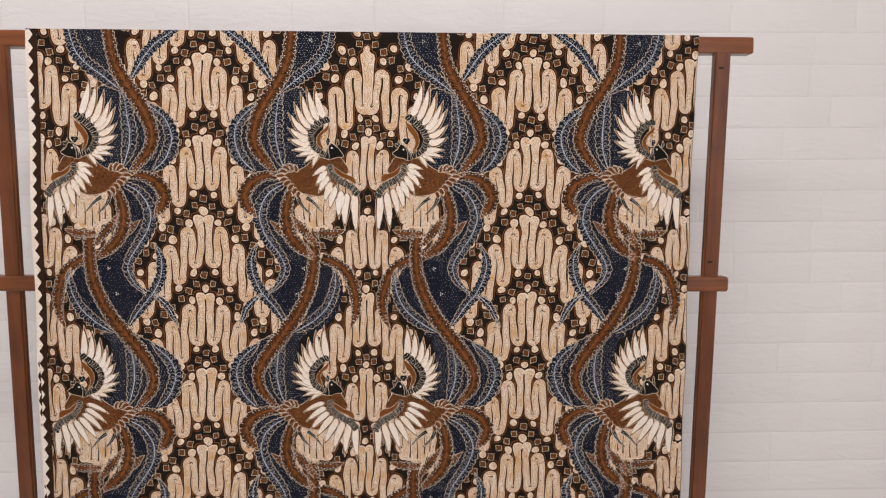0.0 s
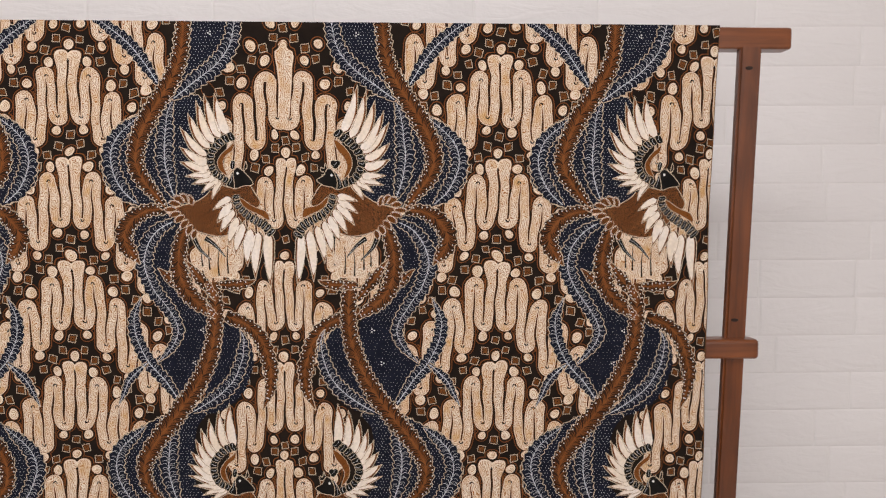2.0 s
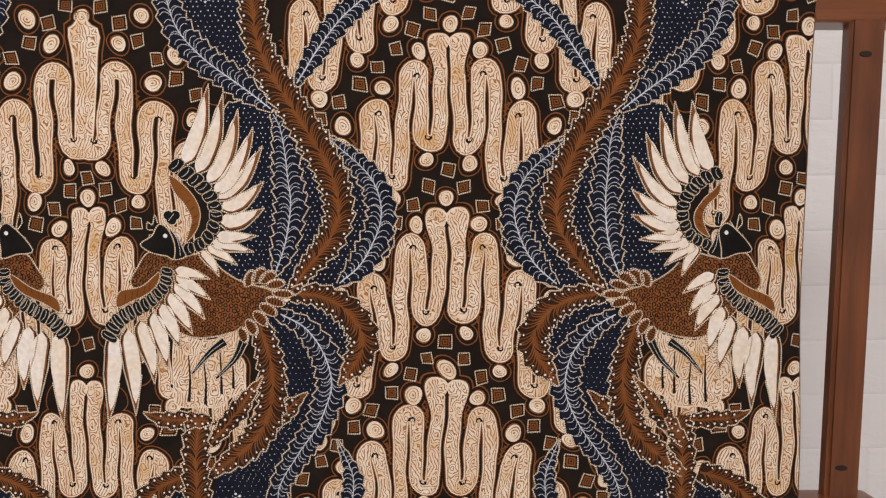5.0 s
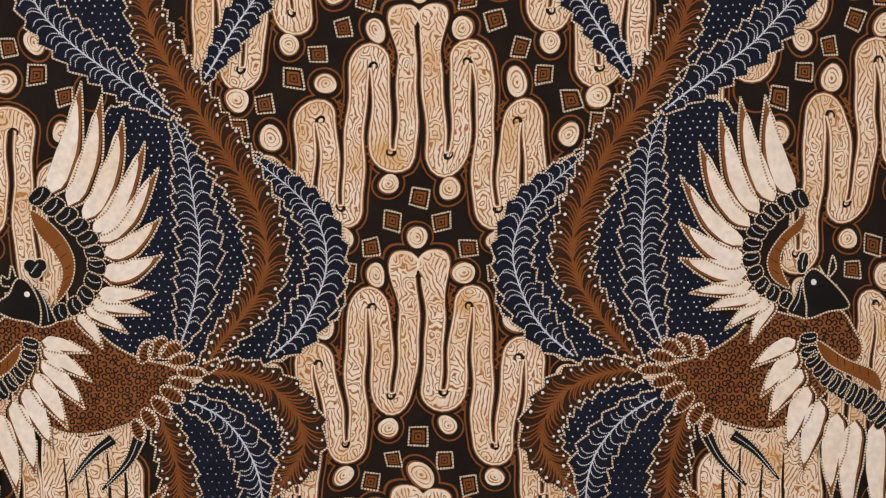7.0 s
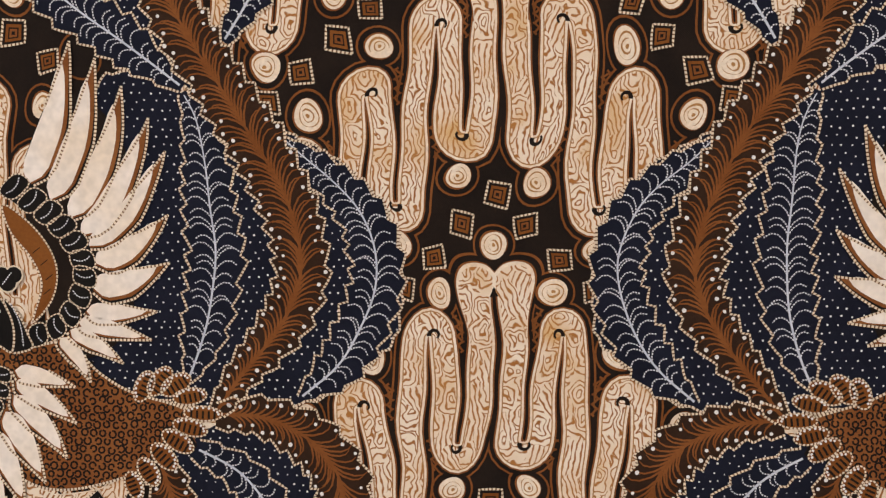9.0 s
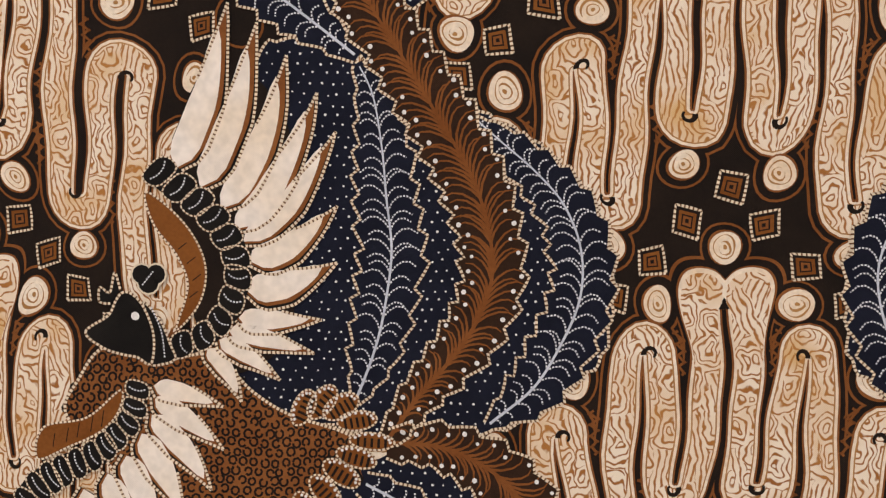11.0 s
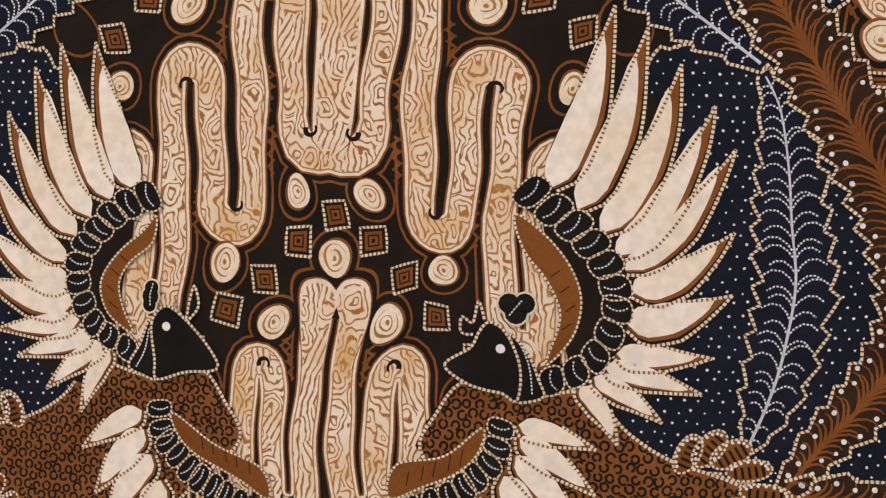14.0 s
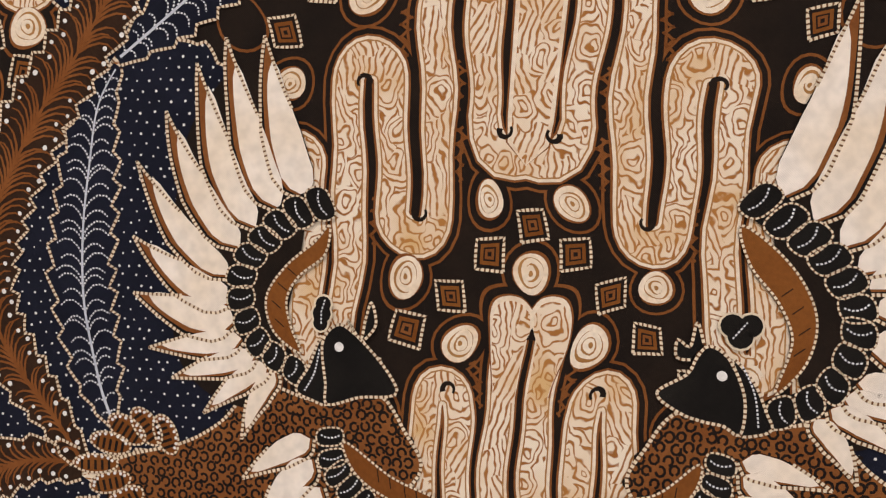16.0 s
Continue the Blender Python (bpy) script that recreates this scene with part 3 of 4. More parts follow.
def lower_plumes(dr):
    """What hangs under a knot."""
    dotted_field(dr, "dotted_field", (132, -26, 142, -21, 164, -36, 178, -64, 175, -97, 156, -127, 144, -148, 93, -143, 131, -106, 137, -73), 7, False, pitch=4.4, r=0.32)
    dotted_field(dr, "dotted_field", (94, -147, 121, -130, 147, -97, 160, -108, 142, -137, 140, -164, 153, -188, 173, -205, 139, -255, 113, -231, 97, -190), 7, False,
                 stars=((109, -160), (121, -203)), pitch=4.6, r=0.29)
    dotted_field(dr, "dotted_field", (78, -145, 54, -163, 44, -196, 53, -230, 73, -257, 112, -271, 106, -238, 87, -190), 7, False, pitch=4.4, r=0.32)
    dotted_field(dr, "dotted_field", (142, -21, 155, -10, 183, -12, 201, -36, 187, -64, 178, -54), 7, False)
    plume(dr, "plume", (79, -142, 51, -153, 32, -176, 22, -210, 24, -237, 34, -264), (8, 9, 10, 10, 7, 0.5), "brown", 8)
    plume(dr, "plume", (180.8, -203, 203, -224, 212, -242, 221, -261), (2, 6, 5, 0.5), "blue", 8)
    plume(dr, "plume", (138, -257, 159, -227, 181, -200, 194, -171, 196, -144, 185, -117), (3, 8, 9, 9, 8, 0.5), "blue", 9)
    plume(dr, "plume", (142, -21, 162, -33, 177, -54, 181, -78, 171, -105, 155, -128, 143, -148, 140, -164, 150, -184, 168, -203), (5, 9, 11, 11, 10, 9, 8, 6, 1), "blue", 10)
    plume(dr, "leaf", (135, -108, 150, -92, 164, -80), (5, 7, 0.5), "brown", 8)
    plume(dr, "leaf", (89, -102, 68, -102, 52, -100, 39, -95), (4, 7, 6, 0.5), "brown", 13)
    plume(dr, "leaf", (89, -120, 108, -97, 130, -68), (4, 8, 0.5), "brown", 13)
    plume(dr, "leaf", (127, -28, 135, -54, 137, -82, 129, -108, 112, -127, 90, -143), (7, 10, 11, 11, 10, 3), "brown", 12)
    plume(dr, "plume", (151, -6, 174, -8, 195, -20, 205, -38, 201, -55, 186, -76), (6, 9, 11, 12, 10, 0.5), "brown", 13)


def upper_plumes(dr, first):
    """What rises from a knot; the first row's stem leans otherwise than those below."""
    dotted_field(dr, "dotted_field", (141, 130, 157, 126, 179, 115, 197, 106, 211, 96, 223, 82, 229, 68, 230, 53, 229, 37, 226, 25, 214, 14,
                                      206, 6, 190, -1, 154, -5, 133, -2, 97, 10, 91, 39, 94, 102, 108, 137), 7)
    if first:
        dotted_field(dr, "dotted_field", (139, 132, 112, 153, 88, 171, 69, 194, 61, 232, 124, 234, 131, 194, 140, 162, 150, 130), 7, stars=((92, 213),))
        plume(dr, "plume", (139, 132, 112, 153, 88, 171, 69, 194, 61, 221, 60, 236), (3, 10, 11, 11, 10, 9), "blue", 9)
        plume(dr, "plume", (157, 150, 172, 175, 188, 196, 204, 211, 222, 224, 240, 236), (3, 8, 9, 9, 7, 5), "blue", 9)
        stem = (151, -5, 162, 10, 174, 24, 184, 40, 188, 58, 185, 76, 177, 96, 167, 114, 155, 132, 144, 150, 131, 176, 126, 198, 123, 232)
    else:
        plume(dr, "plume", (118, 131, 86, 151, 66, 171, 53, 198, 49, 225, 54, 240), (3, 9, 10, 9, 8, 0.5), "blue", 9)
        stem = (151, -5, 162, 10, 174, 24, 182, 40, 183, 58, 176, 76, 163, 96, 148, 116, 134, 134, 119, 154, 100, 188, 88, 228, 85, 268, 88, 300)
    plume(dr, "plume", (139, 8, 145, 23, 150, 44, 151.6, 62, 150, 82, 148, 100, 145, 118, 139, 130), (2, 9, 11, 11.5, 11, 10.5, 8, 2), "blue", 9)
    plume(dr, "plume", (187, 1, 202, 14, 212, 30, 218.5, 48, 219, 64, 213, 80, 203, 92, 190, 103, 180, 112), (2, 9, 11, 11, 11, 10.5, 9, 7, 0.6), "blue", 9)
    plume(dr, "stem", stem, (4, 9, 11, 12, 12, 11.5, 11, 10, 9), "brown", 13)


def winged(dr, first, right):
    """The winged shape beside the axis: rounded body, fans of white feathers, dark scales and a crest."""
    body = spline((32, 2, 37, 14, 47, 26, 66, 22, 87, 25, 101, 12, 116, 3, 139, -5, 134, -14, 123, -28, 100, -37, 81, -39, 65, -32, 45, -12), 2.5, True)
    fill(dr, "spotted_shape", body, BROWN, 17)
    spots(dr, "spotted_shape", body, 17.5)
    stroke(dr, "spotted_shape", np.concatenate([body, body[:1]]), 1.1, ROPE, 18)
    for x, y, tn, lo_, wi in ((120, 6, 1.15, 7, 4.0), (127, 8, 0.9, 7.5, 4.2), (134, 6.5, 0.55, 7.5, 4.2), (140, 1.5, 0.2, 7.5, 3.6), (145.5, -5.8, -0.03, 8.2, 3.2),
                              (140, -12, -0.25, 7.5, 3.6), (134.5, -18, -0.55, 7.5, 4.0), (128.5, -24.5, -0.8, 7.2, 4.0), (122, -31, -1.0, 7, 3.8), (116, -37, -1.2, 6.5, 3.6)):
        lobe(dr, "knot_scale", x, y, tn, lo_, wi, 18.4)
    # the raised fan: the two that face one another were drawn by eye and differ a little
    if right:
        tips = ((92, 151), (103, 144), (114, 132), (124.5, 119), (131, 105.5), (132.5, 79), (133, 59), (127, 38.5), (124.5, 26), (111.5, 16), (97.5, 8))
        base = ((75, 91.5), (84, 85), (91.5, 77.5), (96.5, 70), (100, 65.5), (102.5, 58), (101, 47), (98, 37), (94, 32.5), (90, 29), (85, 26))
    else:
        tips = ((87, 140), (100, 139), (110, 131), (121, 115.7), (131, 98.6), (132, 73.5), (132, 54.5), (126, 35.6), (118, 25.7), (107, 14.8), (93, 7))
        base = ((73, 87.5), (82, 84), (90, 78), (95, 71), (98, 61), (97, 52), (96.5, 45), (94, 39), (89, 33.5), (84, 31), (81, 28.5))
    if not first:
        tips = ((70, 143), (84, 134), (97, 122), (108, 109), (116, 95), (122, 79), (126, 62), (126, 46), (120, 32), (108, 20), (96, 12))
        base = tuple((x - 6, y - 2) for x, y in base)
    width = (6.9, 6.5, 6.3, 6.0, 5.6, 6.2, 6.8, 4.7, 4.5, 4.3, 4.0)
    bends = (-2.5, -3, -4, -4, -4, -3, -2, -0.5, 0.5, 1, 1.5)
    under = spline((72, 88, 90, 128, 108, 118, 116, 96, 118, 58, 114, 30, 96, 18, 84, 26), 3, True)
    fill(dr, "feather_fan", under, GROUND, 18.6)
    for k, (a, b) in enumerate(zip(base, tips)):
        feather(dr, "feather", a, b, width[k], bends[k], 19)
    if right:
        scale_row(dr, (66, 91.5, 76, 83.5, 84, 77.5, 90, 70.5, 95, 62.5, 96.5, 52.5, 93.5, 42.5, 88, 34.5, 80, 30, 73, 27.5), 5.2, 4.0, 11, 21.4, 1)
    else:
        scale_row(dr, (65, 86, 77, 81, 84, 75, 90, 68, 93, 60, 93, 52.5, 90.5, 44, 86, 37.5, 79, 33.5, 72, 30), 4.9, 3.7, 11, 21.4, 1)
    if right:
        cres = spline((63, 82.4, 73, 75.5, 81, 65.6, 84.5, 54.6, 82, 42.6, 73.5, 33.5, 77, 44.5, 77.5, 51.5, 73, 61, 66, 70.4), 2, True)
    else:
        cres = spline((64, 78.5, 69, 73, 78, 65.1, 84.5, 54, 82, 43, 72.5, 37, 76, 45.1, 77.5, 54.1, 73.5, 62.1, 65.5, 69.2), 2, True)
    nm_ = own("crescent")
    fill(dr, nm_, cres, RUST, 22.6)
    stroke(dr, nm_, np.concatenate([cres, cres[:1]]), 0.75, ROPE, 23)
    for x, y in ((76, 63), (79, 58), (81, 52), (80, 46)):
        stroke(dr, nm_, np.array([(x - 1.6, y - 1), (x + 1.6, y + 1.4)]), 0.35, GROUND, 22.9)
    # the hanging fan
    if right:
        ltips = ((91, 6), (91, -10), (87, -25.4), (77.5, -36), (68, -46.5), (58.5, -62.6), (48, -74), (34, -97.5), (14, -103))
        lbase = ((66, 11.4), (66, 7), (64.5, 0.5), (60.5, -6.5), (55, -14.5), (48, -21), (38.5, -27), (28.5, -33), (18.5, -36))
    else:
        ltips = ((92, -6), (87, -22), (83, -34), (73, -51), (64, -63.8), (49, -78), (39, -95), (19, -105))
        lbase = ((69, 8), (68, 1), (65, -8), (61, -17), (53.5, -24.7), (43.5, -31.6), (33.5, -35.5), (21.5, -35.4))
    if not first:
        ltips = ((108, -8), (104, -24), (98, -40), (88, -54), (74, -67), (58, -77), (38, -86), (16, -92))
        lbase = ((72, 8), (69, -1), (64, -9), (57, -16), (48, -21), (38, -25), (28, -28), (18, -31))
    lwid = (4.4, 5.1, 5.6, 6.0, 6.2, 6.5, 6.7, 6.9, 6.8) if right else (4.8, 5.6, 6.2, 6.6, 6.9, 7.2, 7.3, 7.2)
    lbend = (1, 1, 1.5, 1, 1, 1.5, 2, 1.5, 1)
    for k in range(len(lbase)):
        feather(dr, "feather", lbase[k], ltips[k], lwid[k], lbend[k], 19)
    if right:
        scale_row(dr, (59.5, 12, 57.5, 1, 51, -7, 44, -13, 35.5, -17.5, 27, -22.5, 20, -29, 15, -39), 4.0, 5.6, 12, 21.4, 1)
    else:
        scale_row(dr, (62, 12, 61, 1.2, 55.5, -6, 49, -12.7, 41, -17.6, 34, -21.5, 26, -26.4, 18, -36), 4.0, 5.6, 12, 21.4, 1)
    lc = spline((22, -16, 24.4, -4, 40.5, 0.5, 53, 10.3, 52.5, 3, 46, -4.5, 34, -10.5) if right else (21, -19.4, 24, -8.4, 42, -0.6, 57, 9.3, 55.5, 1.5, 49, -5, 33, -12.5), 2, True)
    nm_ = own("crescent")
    fill(dr, nm_, lc, RUST, 22.6)
    stroke(dr, nm_, np.concatenate([lc, lc[:1]]), 0.75, ROPE, 23)
    for x in (28, 33, 37, 42, 46):
        stroke(dr, nm_, np.array([(x, -11 + (x - 28) * 0.45), (x + 0.6, -6 + (x - 28) * 0.5)]), 0.35, GROUND, 22.9)
    # dark rounded end with crest
    if right:
        hd = spline((39.5, 31.2, 48, 37.5, 51, 43, 54.5, 46.5, 60, 43, 64.5, 32, 64, 20.4, 59, 22.4, 53, 23.3, 46, 25.6), 1.5, True)
        np_ = spline((61, 43, 67.5, 36, 71, 28, 73, 23, 68, 20.5, 63.5, 20.8, 64.5, 31.4), 1.5, True)
        bar = spline((64, 41, 67.5, 33, 69, 23), 1.5)
        comb = spline((49, 42, 45, 42.5, 45.5, 48, 49, 46, 51, 53.5, 53, 47), 1.2)
        knobs = ((60.8, 53, 3.4), (66, 53, 3.4), (63.2, 49.8, 3.7))
        eye_at, dash = (58, 37.6), ((61, 49), (63, 51.5), (65, 54))
    else:
        hd = spline((65, 41, 60, 47.2, 54, 44.6, 45, 35.6, 40, 27.6, 43, 25.2, 52, 24.3, 62.5, 21.2, 63.5, 28), 1.5, True)
        np_ = spline((65.5, 42.2, 69.5, 33, 73.5, 25, 68, 22.2, 62.5, 21.2, 63.5, 29.2), 1.5, True)
        bar = spline((66, 39, 67.5, 31, 70.5, 25), 1.5)
        comb = spline((54, 44.8, 56.5, 49, 52, 43, 50.5, 49, 49, 54.5, 47, 47.5, 51, 42.3), 1.2)
        knobs = ((65, 53.5, 2.6), (65.4, 50.5, 3.1), (65.8, 47.5, 2.5))
        eye_at, dash = (59.2, 40.2), ((64.5, 55), (65.6, 51), (65.5, 47))
    fill(dr, "collar", np_, BLACK, 23.3)
    stroke(dr, "collar", np.concatenate([np_, np_[:1]]), 0.9, ROPE, 23.4)
    stroke(dr, "collar", bar, 0.55, DASH, 23.5)
    fill(dr, "head_shape", hd, BLACK, 23.6)
    stroke(dr, "head_shape", np.concatenate([hd, hd[:1]]), 0.95, ROPE, 23.8)
    for x, y, r in knobs:
        disc(dr, "tuft", x, y, r + 0.7, ROPE, 23.6, 12)
    for x, y, r in knobs:
        disc(dr, "tuft", x, y, r, BLACK, 24, 12)
    stroke(dr, "tuft", np.array(dash), 0.5, DASH, 24.2)
    fill(dr, "comb", comb, BLACK, 23.5, 20)
    stroke(dr, "comb", comb, 0.95, ROPE, 24)
    disc(dr, "head_shape", *eye_at, 1.6, DOT, 24.4, 12)
    patch = spline((64, -34, 80, -41, 100, -39, 114, -34, 112, -60, 116, -78, 106, -84, 96, -92, 80, -92, 70, -93, 62, -84), 3, True)
    nm_ = own("winding_band")
    fill(dr, nm_, patch, RING, 5.2)
    fill(dr, nm_, patch * 0.97 + (2.6, -1.8), CREAM, 5.4)
    for x, y0, y1 in ((74, -88, -52), (86, -90, -58), (98, -82, -50), (107, -78, -56)):
        stroke(dr, nm_, np.array([(x, y0), (x + 0.8, (y0 + y1) / 2), (x, y1)]), np.array([2.2, 1.5, 0.8]), GROUND, 5.7)
    for flat in ((102, -42, 90, -51, 77, -66), (116, -42, 109, -56, 95, -70)):
        ln = spline(flat, 2)
        nm_ = own("tendril")
        stroke(dr, nm_, ln, np.linspace(8, 2, len(ln)), ROPE, 17.2)
        stroke(dr, nm_, ln, np.linspace(6.2, 1, len(ln)), BLACK, 17.6)
        stroke(dr, nm_, ln[1:-2], 0.5, DASH, 18)


# ---- draw the half motifs once, then lay them out over the cloth ----
UNITS = (59.0, -72.0, -202.5)
ground_a, ground_b, slim_a, slim_b, trunk_a, trunk_b = (Drawing() for _ in range(6))
ground_half(ground_a, UNITS, False)
ground_half(ground_b, UNITS, True)
ground_half(slim_a, UNITS, False, True)
ground_half(slim_b, UNITS, True, True)
trunk_unit(trunk_a, 192.5, False)
trunk_unit(trunk_b, 192.5, True)
FIGURES = {}
for first in (True, False):
    for right in (True, False):
        FIGURES[first, right] = Drawing()
        lower_plumes(FIGURES[first, right])
        upper_plumes(FIGURES[first, right], first)
        winged(FIGURES[first, right], first, right)

LABELS = {"contour": "thin brown contour lines on the dark ground", "winding_band": "cream winding band with fine tan lines",
          "roundel": "cream roundel with rings", "lozenge": "brown lozenge with dotted rim", "dotted_field": "indigo field with white dots",
          "plume": "toothed plume with dotted edges", "leaf": "toothed brown leaf", "stem": "long brown toothed stem with white dots",
          "spotted_shape": "rounded brown shape with dark spots", "knot_scale": "ribbed brown scale with white dots", "feather_fan": "dark ground of the fan",
          "feather": "white feather shape with brown margin", "scale_bed": "dark bed of the scales", "scale": "dark scale with a dotted line",
          "crescent": "rust-brown crescent", "head_shape": "black head shape with a white dot", "comb": "small black horned comb", "tuft": "small black tuft", "collar": "black collar with a dotted line", "tendril": "dark curved stroke with pale edges"}


def sheet(name, z0, z1, nx, ny, layer):
    """The cloth itself: a thin sheet over the rail, with a dark face and a pale back."""
    zs = np.linspace(z0, z1, ny)
    bm = bmesh.new()
    rows = []
    for z in zs:
        t = np.linspace(0, 1, nx)
        le, re = float(left_edge(z)), float(right_edge(z))
        p = on_cloth(le + (re - le) * t, np.full(nx, z), layer)
        rows.append([bm.verts.new(q) for q in p])
    over = [(0.0055, TOP + 0.0005), (0.012, TOP + 0.0022), (0.026, TOP), (0.0305, TOP - 0.012), (0.031, TOP - 0.3), (0.031, TOP - 0.7)]
    for y, z in over:
        le, re = float(left_edge(TOP)) + 0.004, float(right_edge(TOP)) - 0.004
        rows.append([bm.verts.new((le + (re - le) * k / (nx - 1), y, z + TILT * (le + (re - le) * k / (nx - 1)))) for k in range(nx)])
    for a, b in zip(rows, rows[1:]):
        for i in range(nx - 1):
            bm.faces.new((a[i], a[i + 1], b[i + 1], b[i]))
    for f in bm.faces:
        f.smooth = True
    return bm


cloth = part("batik_cloth", sheet("batik_cloth", BOTTOM, TOP, 150, 150, 0), M_GROUND, None)
tagged(cloth, label="brown, indigo and cream batik cloth hung over a wooden rack", category="cloth")


def lay(dr, ax, side, ky, apart=True, loose=1.0, tight=False, lean=SKEW):
    """Lay a half motif on the cloth: axis ax, side +1 or -1, knot height ky, in millimetres. apart: each shape is a part of its own."""
    groups = {}
    for key, data in dr.parts.items():
        name = key.split("#")[0]
        groups.setdefault(key if apart else name, []).append(data)
    for key, lot in groups.items():
        name = key.split("#")[0]
        verts, faces, mats, us = [], [], [], []
        for vv, ff, mm_, uu in lot:
            n = len(verts)
            verts += vv
            faces += [tuple(i + n for i in f) for f in ff]
            mats += mm_
            us += uu
        v = np.array(verts)
        if tight:
            v[:, 0] = np.interp(v[:, 0], (-10, 60, 135, 150), (-9.1, 54.5, 135, 150))
        if apart and name in ("roundel", "lozenge") and ax % 540 == 0:
            mid = v[:, :2].mean(0) + (0, ky)
            if any(inside(c, np.array([mid]))[0] for c in COVER):
                continue
        x = (ax + side * v[:, 0] + lean * (v[:, 1] - 60) + SKEW * ky) / 1000
        z = KNOT_Z + (v[:, 1] + ky) / 1000
        wx = 0.0010 * np.sin(31 * x + 57 * z + 1) + 0.0008 * np.sin(83 * x - 69 * z) + 0.0005 * np.sin(190 * z + 61 * x)
        wz = 0.0010 * np.sin(43 * x - 37 * z + 2) + 0.0007 * np.sin(97 * x + 71 * z + 4) + 0.0004 * np.sin(171 * x - 33 * z)
        x, z = x + loose * wx, z + loose * wz
        if x.max() < LEFT or x.min() > RIGHT or z.min() > TOP or z.max() < BOTTOM:
            continue
        out = (x < left_edge(z) - 0.0001) | (x > right_edge(z) + 0.0001) | (z > TOP) | (z < BOTTOM)
        keep = [i for i, f in enumerate(faces) if not all(out[k] for k in f)]
        if not keep:
            continue
        p = on_cloth(x, z, v[:, 2] + 0.6)
        used = sorted({k for i in keep for k in faces[i]})
        renum = {k: n for n, k in enumerate(used)}
        fl = [tuple(renum[k] for k in (faces[i] if side > 0 else faces[i][::-1])) for i in keep]
        me = bpy.data.meshes.new(name)
        me.from_pydata(p[used].tolist(), [], fl)
        slots = sorted({mats[i] for i in keep})
        for m in slots:
            me.materials.append(CLOTH_MATS[m])
        idx = {m: n for n, m in enumerate(slots)}
        me.polygons.foreach_set("material_index", [idx[mats[i]] for i in keep])
        me.polygons.foreach_set("use_smooth", [False] * len(fl))
        uv = me.uv_layers.new(name="UVMap")
        u = np.array(us)[used]
        loops = np.zeros(len(me.loops), dtype=np.int32)
        me.loops.foreach_get("vertex_index", loops)
        data = np.zeros((len(loops), 2), dtype=np.float32)
        data[:, 0] = u[loops]
        uv.data.foreach_set("uv", data.ravel())
        ob = new(name, me)
        ob.parent = cloth
        tagged(ob, label=LABELS[name], kind="stuff" if name == "contour" or not apart else "")


HALVES = ((0, 1), (0, -1), (540, -1), (-540, 1), (-540, -1), (540, 1))
COLUMNS = ((270, 1), (270, -1), (-270, 1), (-270, -1))
for row in range(3):
    for n, (ax, side) in enumerate(HALVES):
        near = row == 0 and ax >= 0
        lay(slim_a if n % 2 else slim_b, ax, side, -GROUND_PITCH * row, near, tight=True)
        lay(FIGURES[row == 0, side > 0], ax, side, -PITCH_Y * row, row < 2, 0.35, lean=0.004)
    for n, (ax, side) in enumerate(COLUMNS):
        lay(ground_b if n % 2 else ground_a, ax, side, -GROUND_PITCH * row, row == 0 and ax > 0)
for n, (ax, side) in enumerate(HALVES + COLUMNS):
    if ax == 0:
        lay(trunk_b if n % 2 else trunk_a, ax, side, 0, lean=0.008)
    else:
        lay(ground_b if n % 2 else ground_a, ax, side, GROUND_PITCH, ax >= 270)

# the pale scalloped border along the other edge
bm = bmesh.new()
zt = np.arange(BOTTOM, TOP - 0.001, 0.0022)
cols = []
for z in zt:
    le = float(left_edge(z))
    ph = (z / 0.0212) % 1.0
    w = 0.0035 + 0.0085 * (1 - abs(2 * ph - 1)) ** 0.8
    pts = on_cloth(np.array([le, le + w * 0.5, le + w]), np.full(3, z), 28)
    cols.append([bm.verts.new(q) for q in pts])
for a, b in zip(cols, cols[1:]):
    for i in range(2):
        bm.faces.new((a[i], a[i + 1], b[i + 1], b[i]))
part("scalloped_border", bm, M_WHITE, cloth, "undyed scalloped border")
bm = bmesh.new()
cols = []
for z in zt:
    le = float(left_edge(z))
    pts = on_cloth(np.array([le, le + 0.009, le + 0.019]), np.full(3, z), 27)
    cols.append([bm.verts.new(q) for q in pts])
for a, b in zip(cols, cols[1:]):
    for i in range(2):
        bm.faces.new((a[i], a[i + 1], b[i + 1], b[i]))
part("border_strip", bm, M_DUSK, cloth, "plain dark strip beside the border")
bm = bmesh.new()
cols = []
for z in zt[zt < TOP - 0.02]:
    re, le = float(right_edge(z)), float(left_edge(z))
    y = float(-drape(np.array([re]), np.array([z]))[0])
    cols.append([bm.verts.new((re - 0.004, y + 0.004, z + TILT * re)), bm.verts.new((re + 0.0012, y + 0.003, z + TILT * re)), bm.verts.new((re + 0.0014, y + 0.001, z + TILT * re))])
for a, b in zip(cols, cols[1:]):
    for i in range(2):
        bm.faces.new((a[i], a[i + 1], b[i + 1], b[i]))
part("selvedge", bm, M_TAN, cloth, "tan turned edge")

# ---- the rack ----
rack = new("cloth_rack")
tagged(rack, label="varnished reddish-brown wooden rack that holds up the cloth", category="rack")
def rail(name, x0, x1, y0, y1, z0, z1, bevel):
    bm = block(x0, x1, y0, y1, z0, z1, bevel, 3)
    for v in bm.verts:
        v.co.z += TILT * v.co.x
    return part(name, bm, M_WOOD_H, rack)


rail("top_rail", -0.70, 0.6425, 0.0045, 0.030, 1.5825, 1.6095, 0.004)
LEAN = 0.065


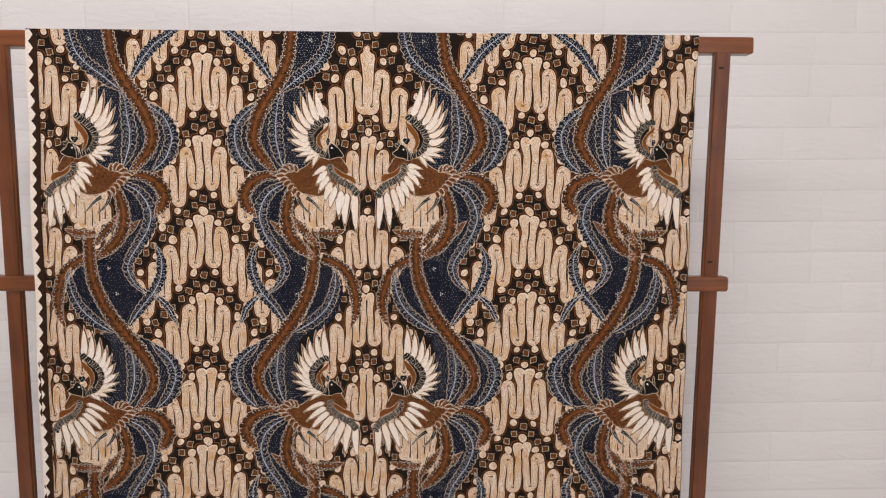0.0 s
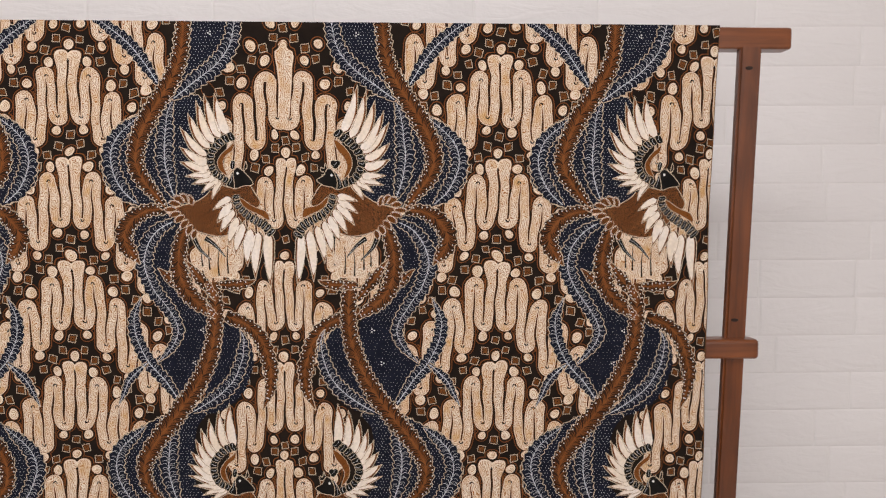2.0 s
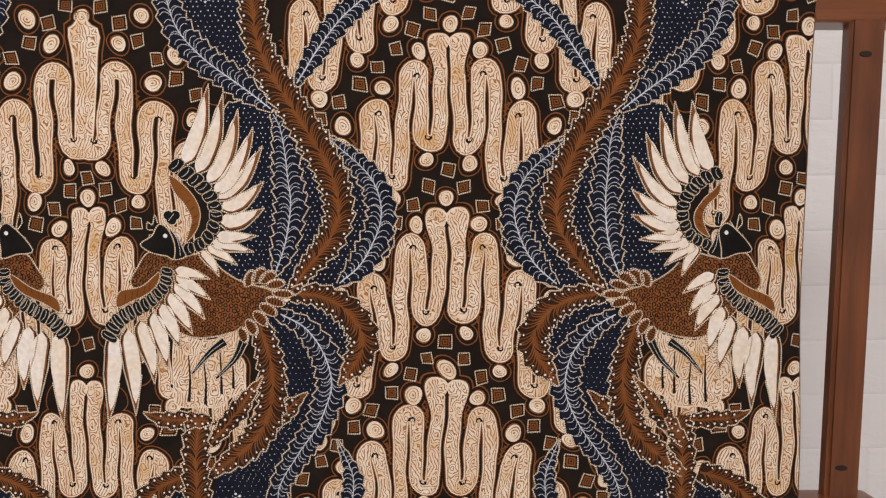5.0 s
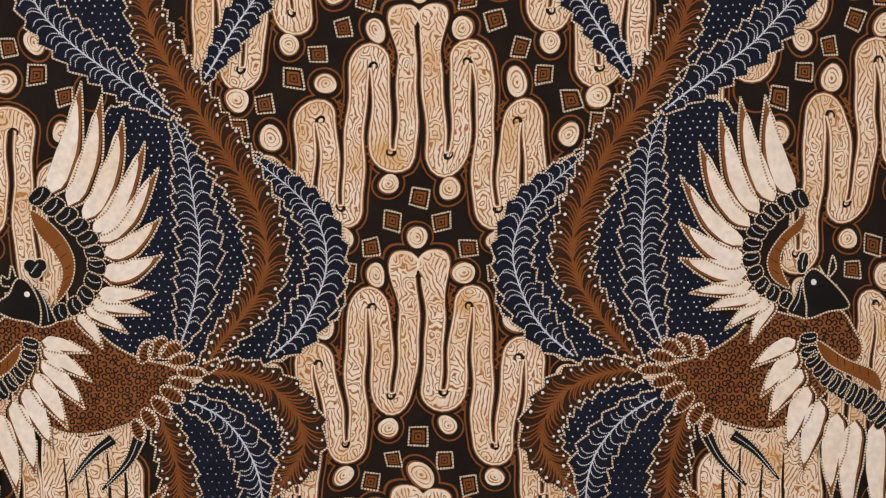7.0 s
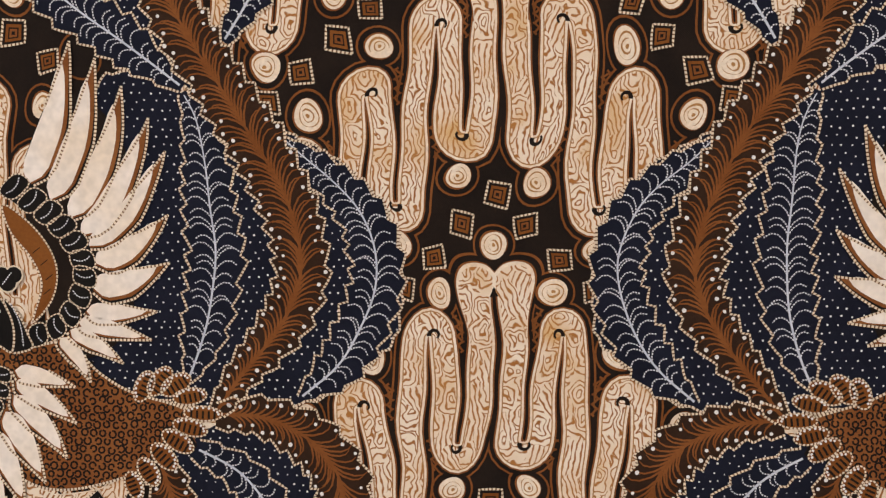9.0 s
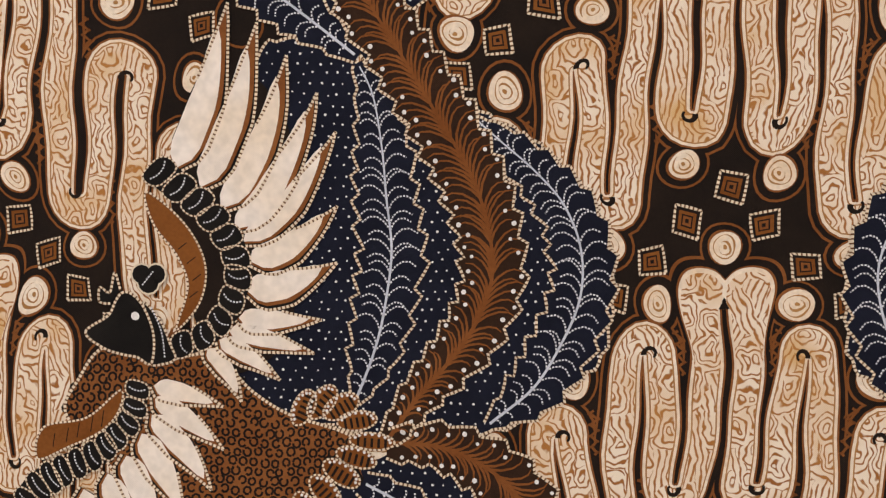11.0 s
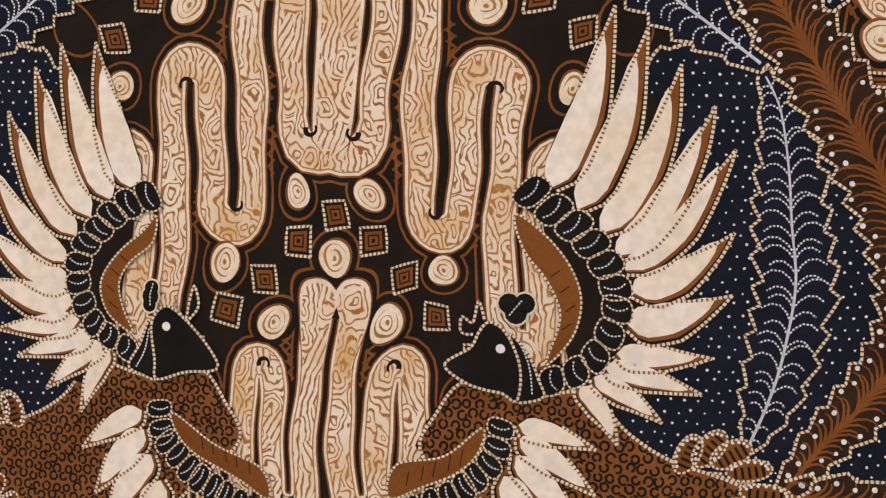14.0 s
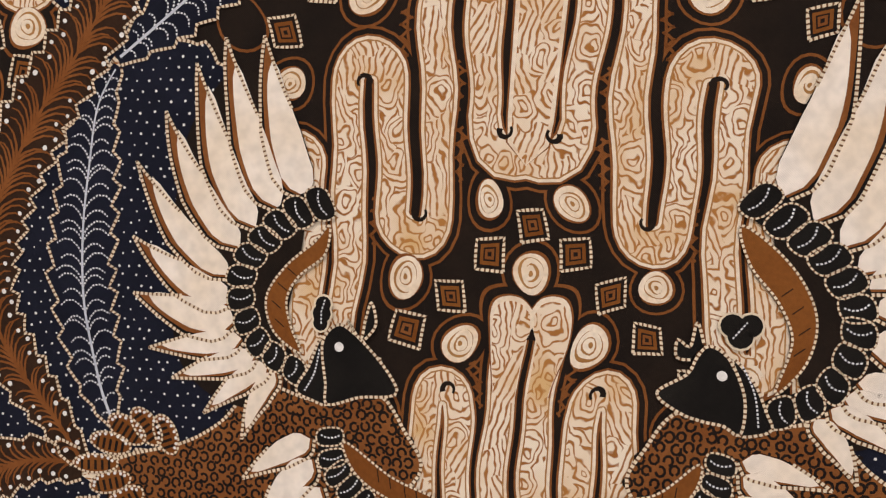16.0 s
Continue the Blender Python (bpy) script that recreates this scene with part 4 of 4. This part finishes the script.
def upright(x_top, x_low):
    bm = bmesh.new()
    ring = []
    for z, x in ((0.0, x_low), (1.584, x_top)):
        w, y0, y1 = 0.0139, 0.004 + LEAN * (1.584 - z), 0.0175 + LEAN * (1.584 - z)
        zz = z + (TILT * x if z else 0.0)
        ring.append([bm.verts.new(q) for q in ((x - w, y0, zz), (x + w, y0, zz), (x + w, y1, zz), (x - w, y1, zz))])
    for i in range(4):
        bm.faces.new((ring[0][i], ring[0][(i + 1) % 4], ring[1][(i + 1) % 4], ring[1][i]))
    bm.faces.new(ring[0][::-1])
    bm.faces.new(ring[1])
    bmesh.ops.bevel(bm, geom=[e for e in bm.edges if abs(e.verts[0].co.z - e.verts[1].co.z) > 0.5], offset=0.003, segments=3, affect="EDGES")
    return part("upright", bm, M_WOOD_V, rack)


upright(0.5906, 0.5901)
upright(-0.596, -0.650)
rail("lower_rail", -0.72, 0.620, 0.022, 0.050, 1.1795, 1.2060, 0.006)
for sx in (0.5901, -0.650):
    part("foot", block(sx - 0.025, sx + 0.025, -0.1, 0.26, 0.0, 0.045, 0.006, 2), M_WOOD_V, rack)
for x, z in ((0.589, 1.553), (0.588, 1.226)):
    bm = bmesh.new()
    bmesh.ops.create_cone(bm, cap_ends=True, segments=14, radius1=0.0032, radius2=0.0026, depth=0.0016,
                          matrix=Matrix.Translation((x, 0.0036 + LEAN * (1.584 - z), z)) @ Matrix.Rotation(radians(90), 4, "X") @ Matrix.Diagonal((1.7, 0.8, 1, 1)))
    part("peg", bm, M_KNOT, rack, "dark peg head")

# ---- the wall's raised bricks ----
BRICK_H, JOINT = 0.0655, 0.0022


def brick_mesh(name, w, h, seed):
    r = random.Random(seed)
    bm = bmesh.new()
    nx, nz = 5, 3
    g = []
    for j in range(nz + 1):
        g.append([])
        for i in range(nx + 1):
            edge = i in (0, nx) or j in (0, nz)
            x = (-w / 2, -w / 2 + 0.004, -w / 6, w / 6, w / 2 - 0.004, w / 2)[i]
            z = (-h / 2, -h / 2 + 0.0035, h / 2 - 0.0035, h / 2)[j]
            y = 0.0 if edge else -r.uniform(0.0005, 0.0009)
            g[-1].append(bm.verts.new((x, y, z)))
    for j in range(nz):
        for i in range(nx):
            bm.faces.new((g[j][i], g[j][i + 1], g[j + 1][i + 1], g[j + 1][i])).smooth = True
    back = {}
    for f in [e for e in bm.edges if e.is_boundary]:
        for v in f.verts:
            if v not in back:
                back[v] = bm.verts.new((v.co.x * 1.008, 0.0008, v.co.z * 1.035))
    for e in [e for e in bm.edges if e.is_boundary and e.verts[0] in back and e.verts[1] in back]:
        bm.faces.new((e.verts[0], e.verts[1], back[e.verts[1]], back[e.verts[0]]))
    bmesh.ops.recalc_face_normals(bm, faces=bm.faces[:])
    me = bpy.data.meshes.new(name)
    bm.to_mesh(me)
    bm.free()
    me.materials.append(M_WALL)
    return me


widths = (0.166, 0.206, 0.262)
meshes = [[brick_mesh("brick", w, BRICK_H - JOINT * 0.5, 10 * k + v) for v in range(4)] for k, w in enumerate(widths)]
pick = random.Random(11)
for row in range(-14, 10):
    z = 1.6435 + row * BRICK_H
    x = -1.35 + pick.uniform(-0.2, 0.0)
    while x < 1.75:
        k = pick.choice((0, 1, 1, 2))
        w = widths[k] + JOINT
        ob = new("brick", pick.choice(meshes[k]))
        ob.location = (x + w / 2, WALL_Y - 0.0002, z)
        ob.parent = wall
        x += w
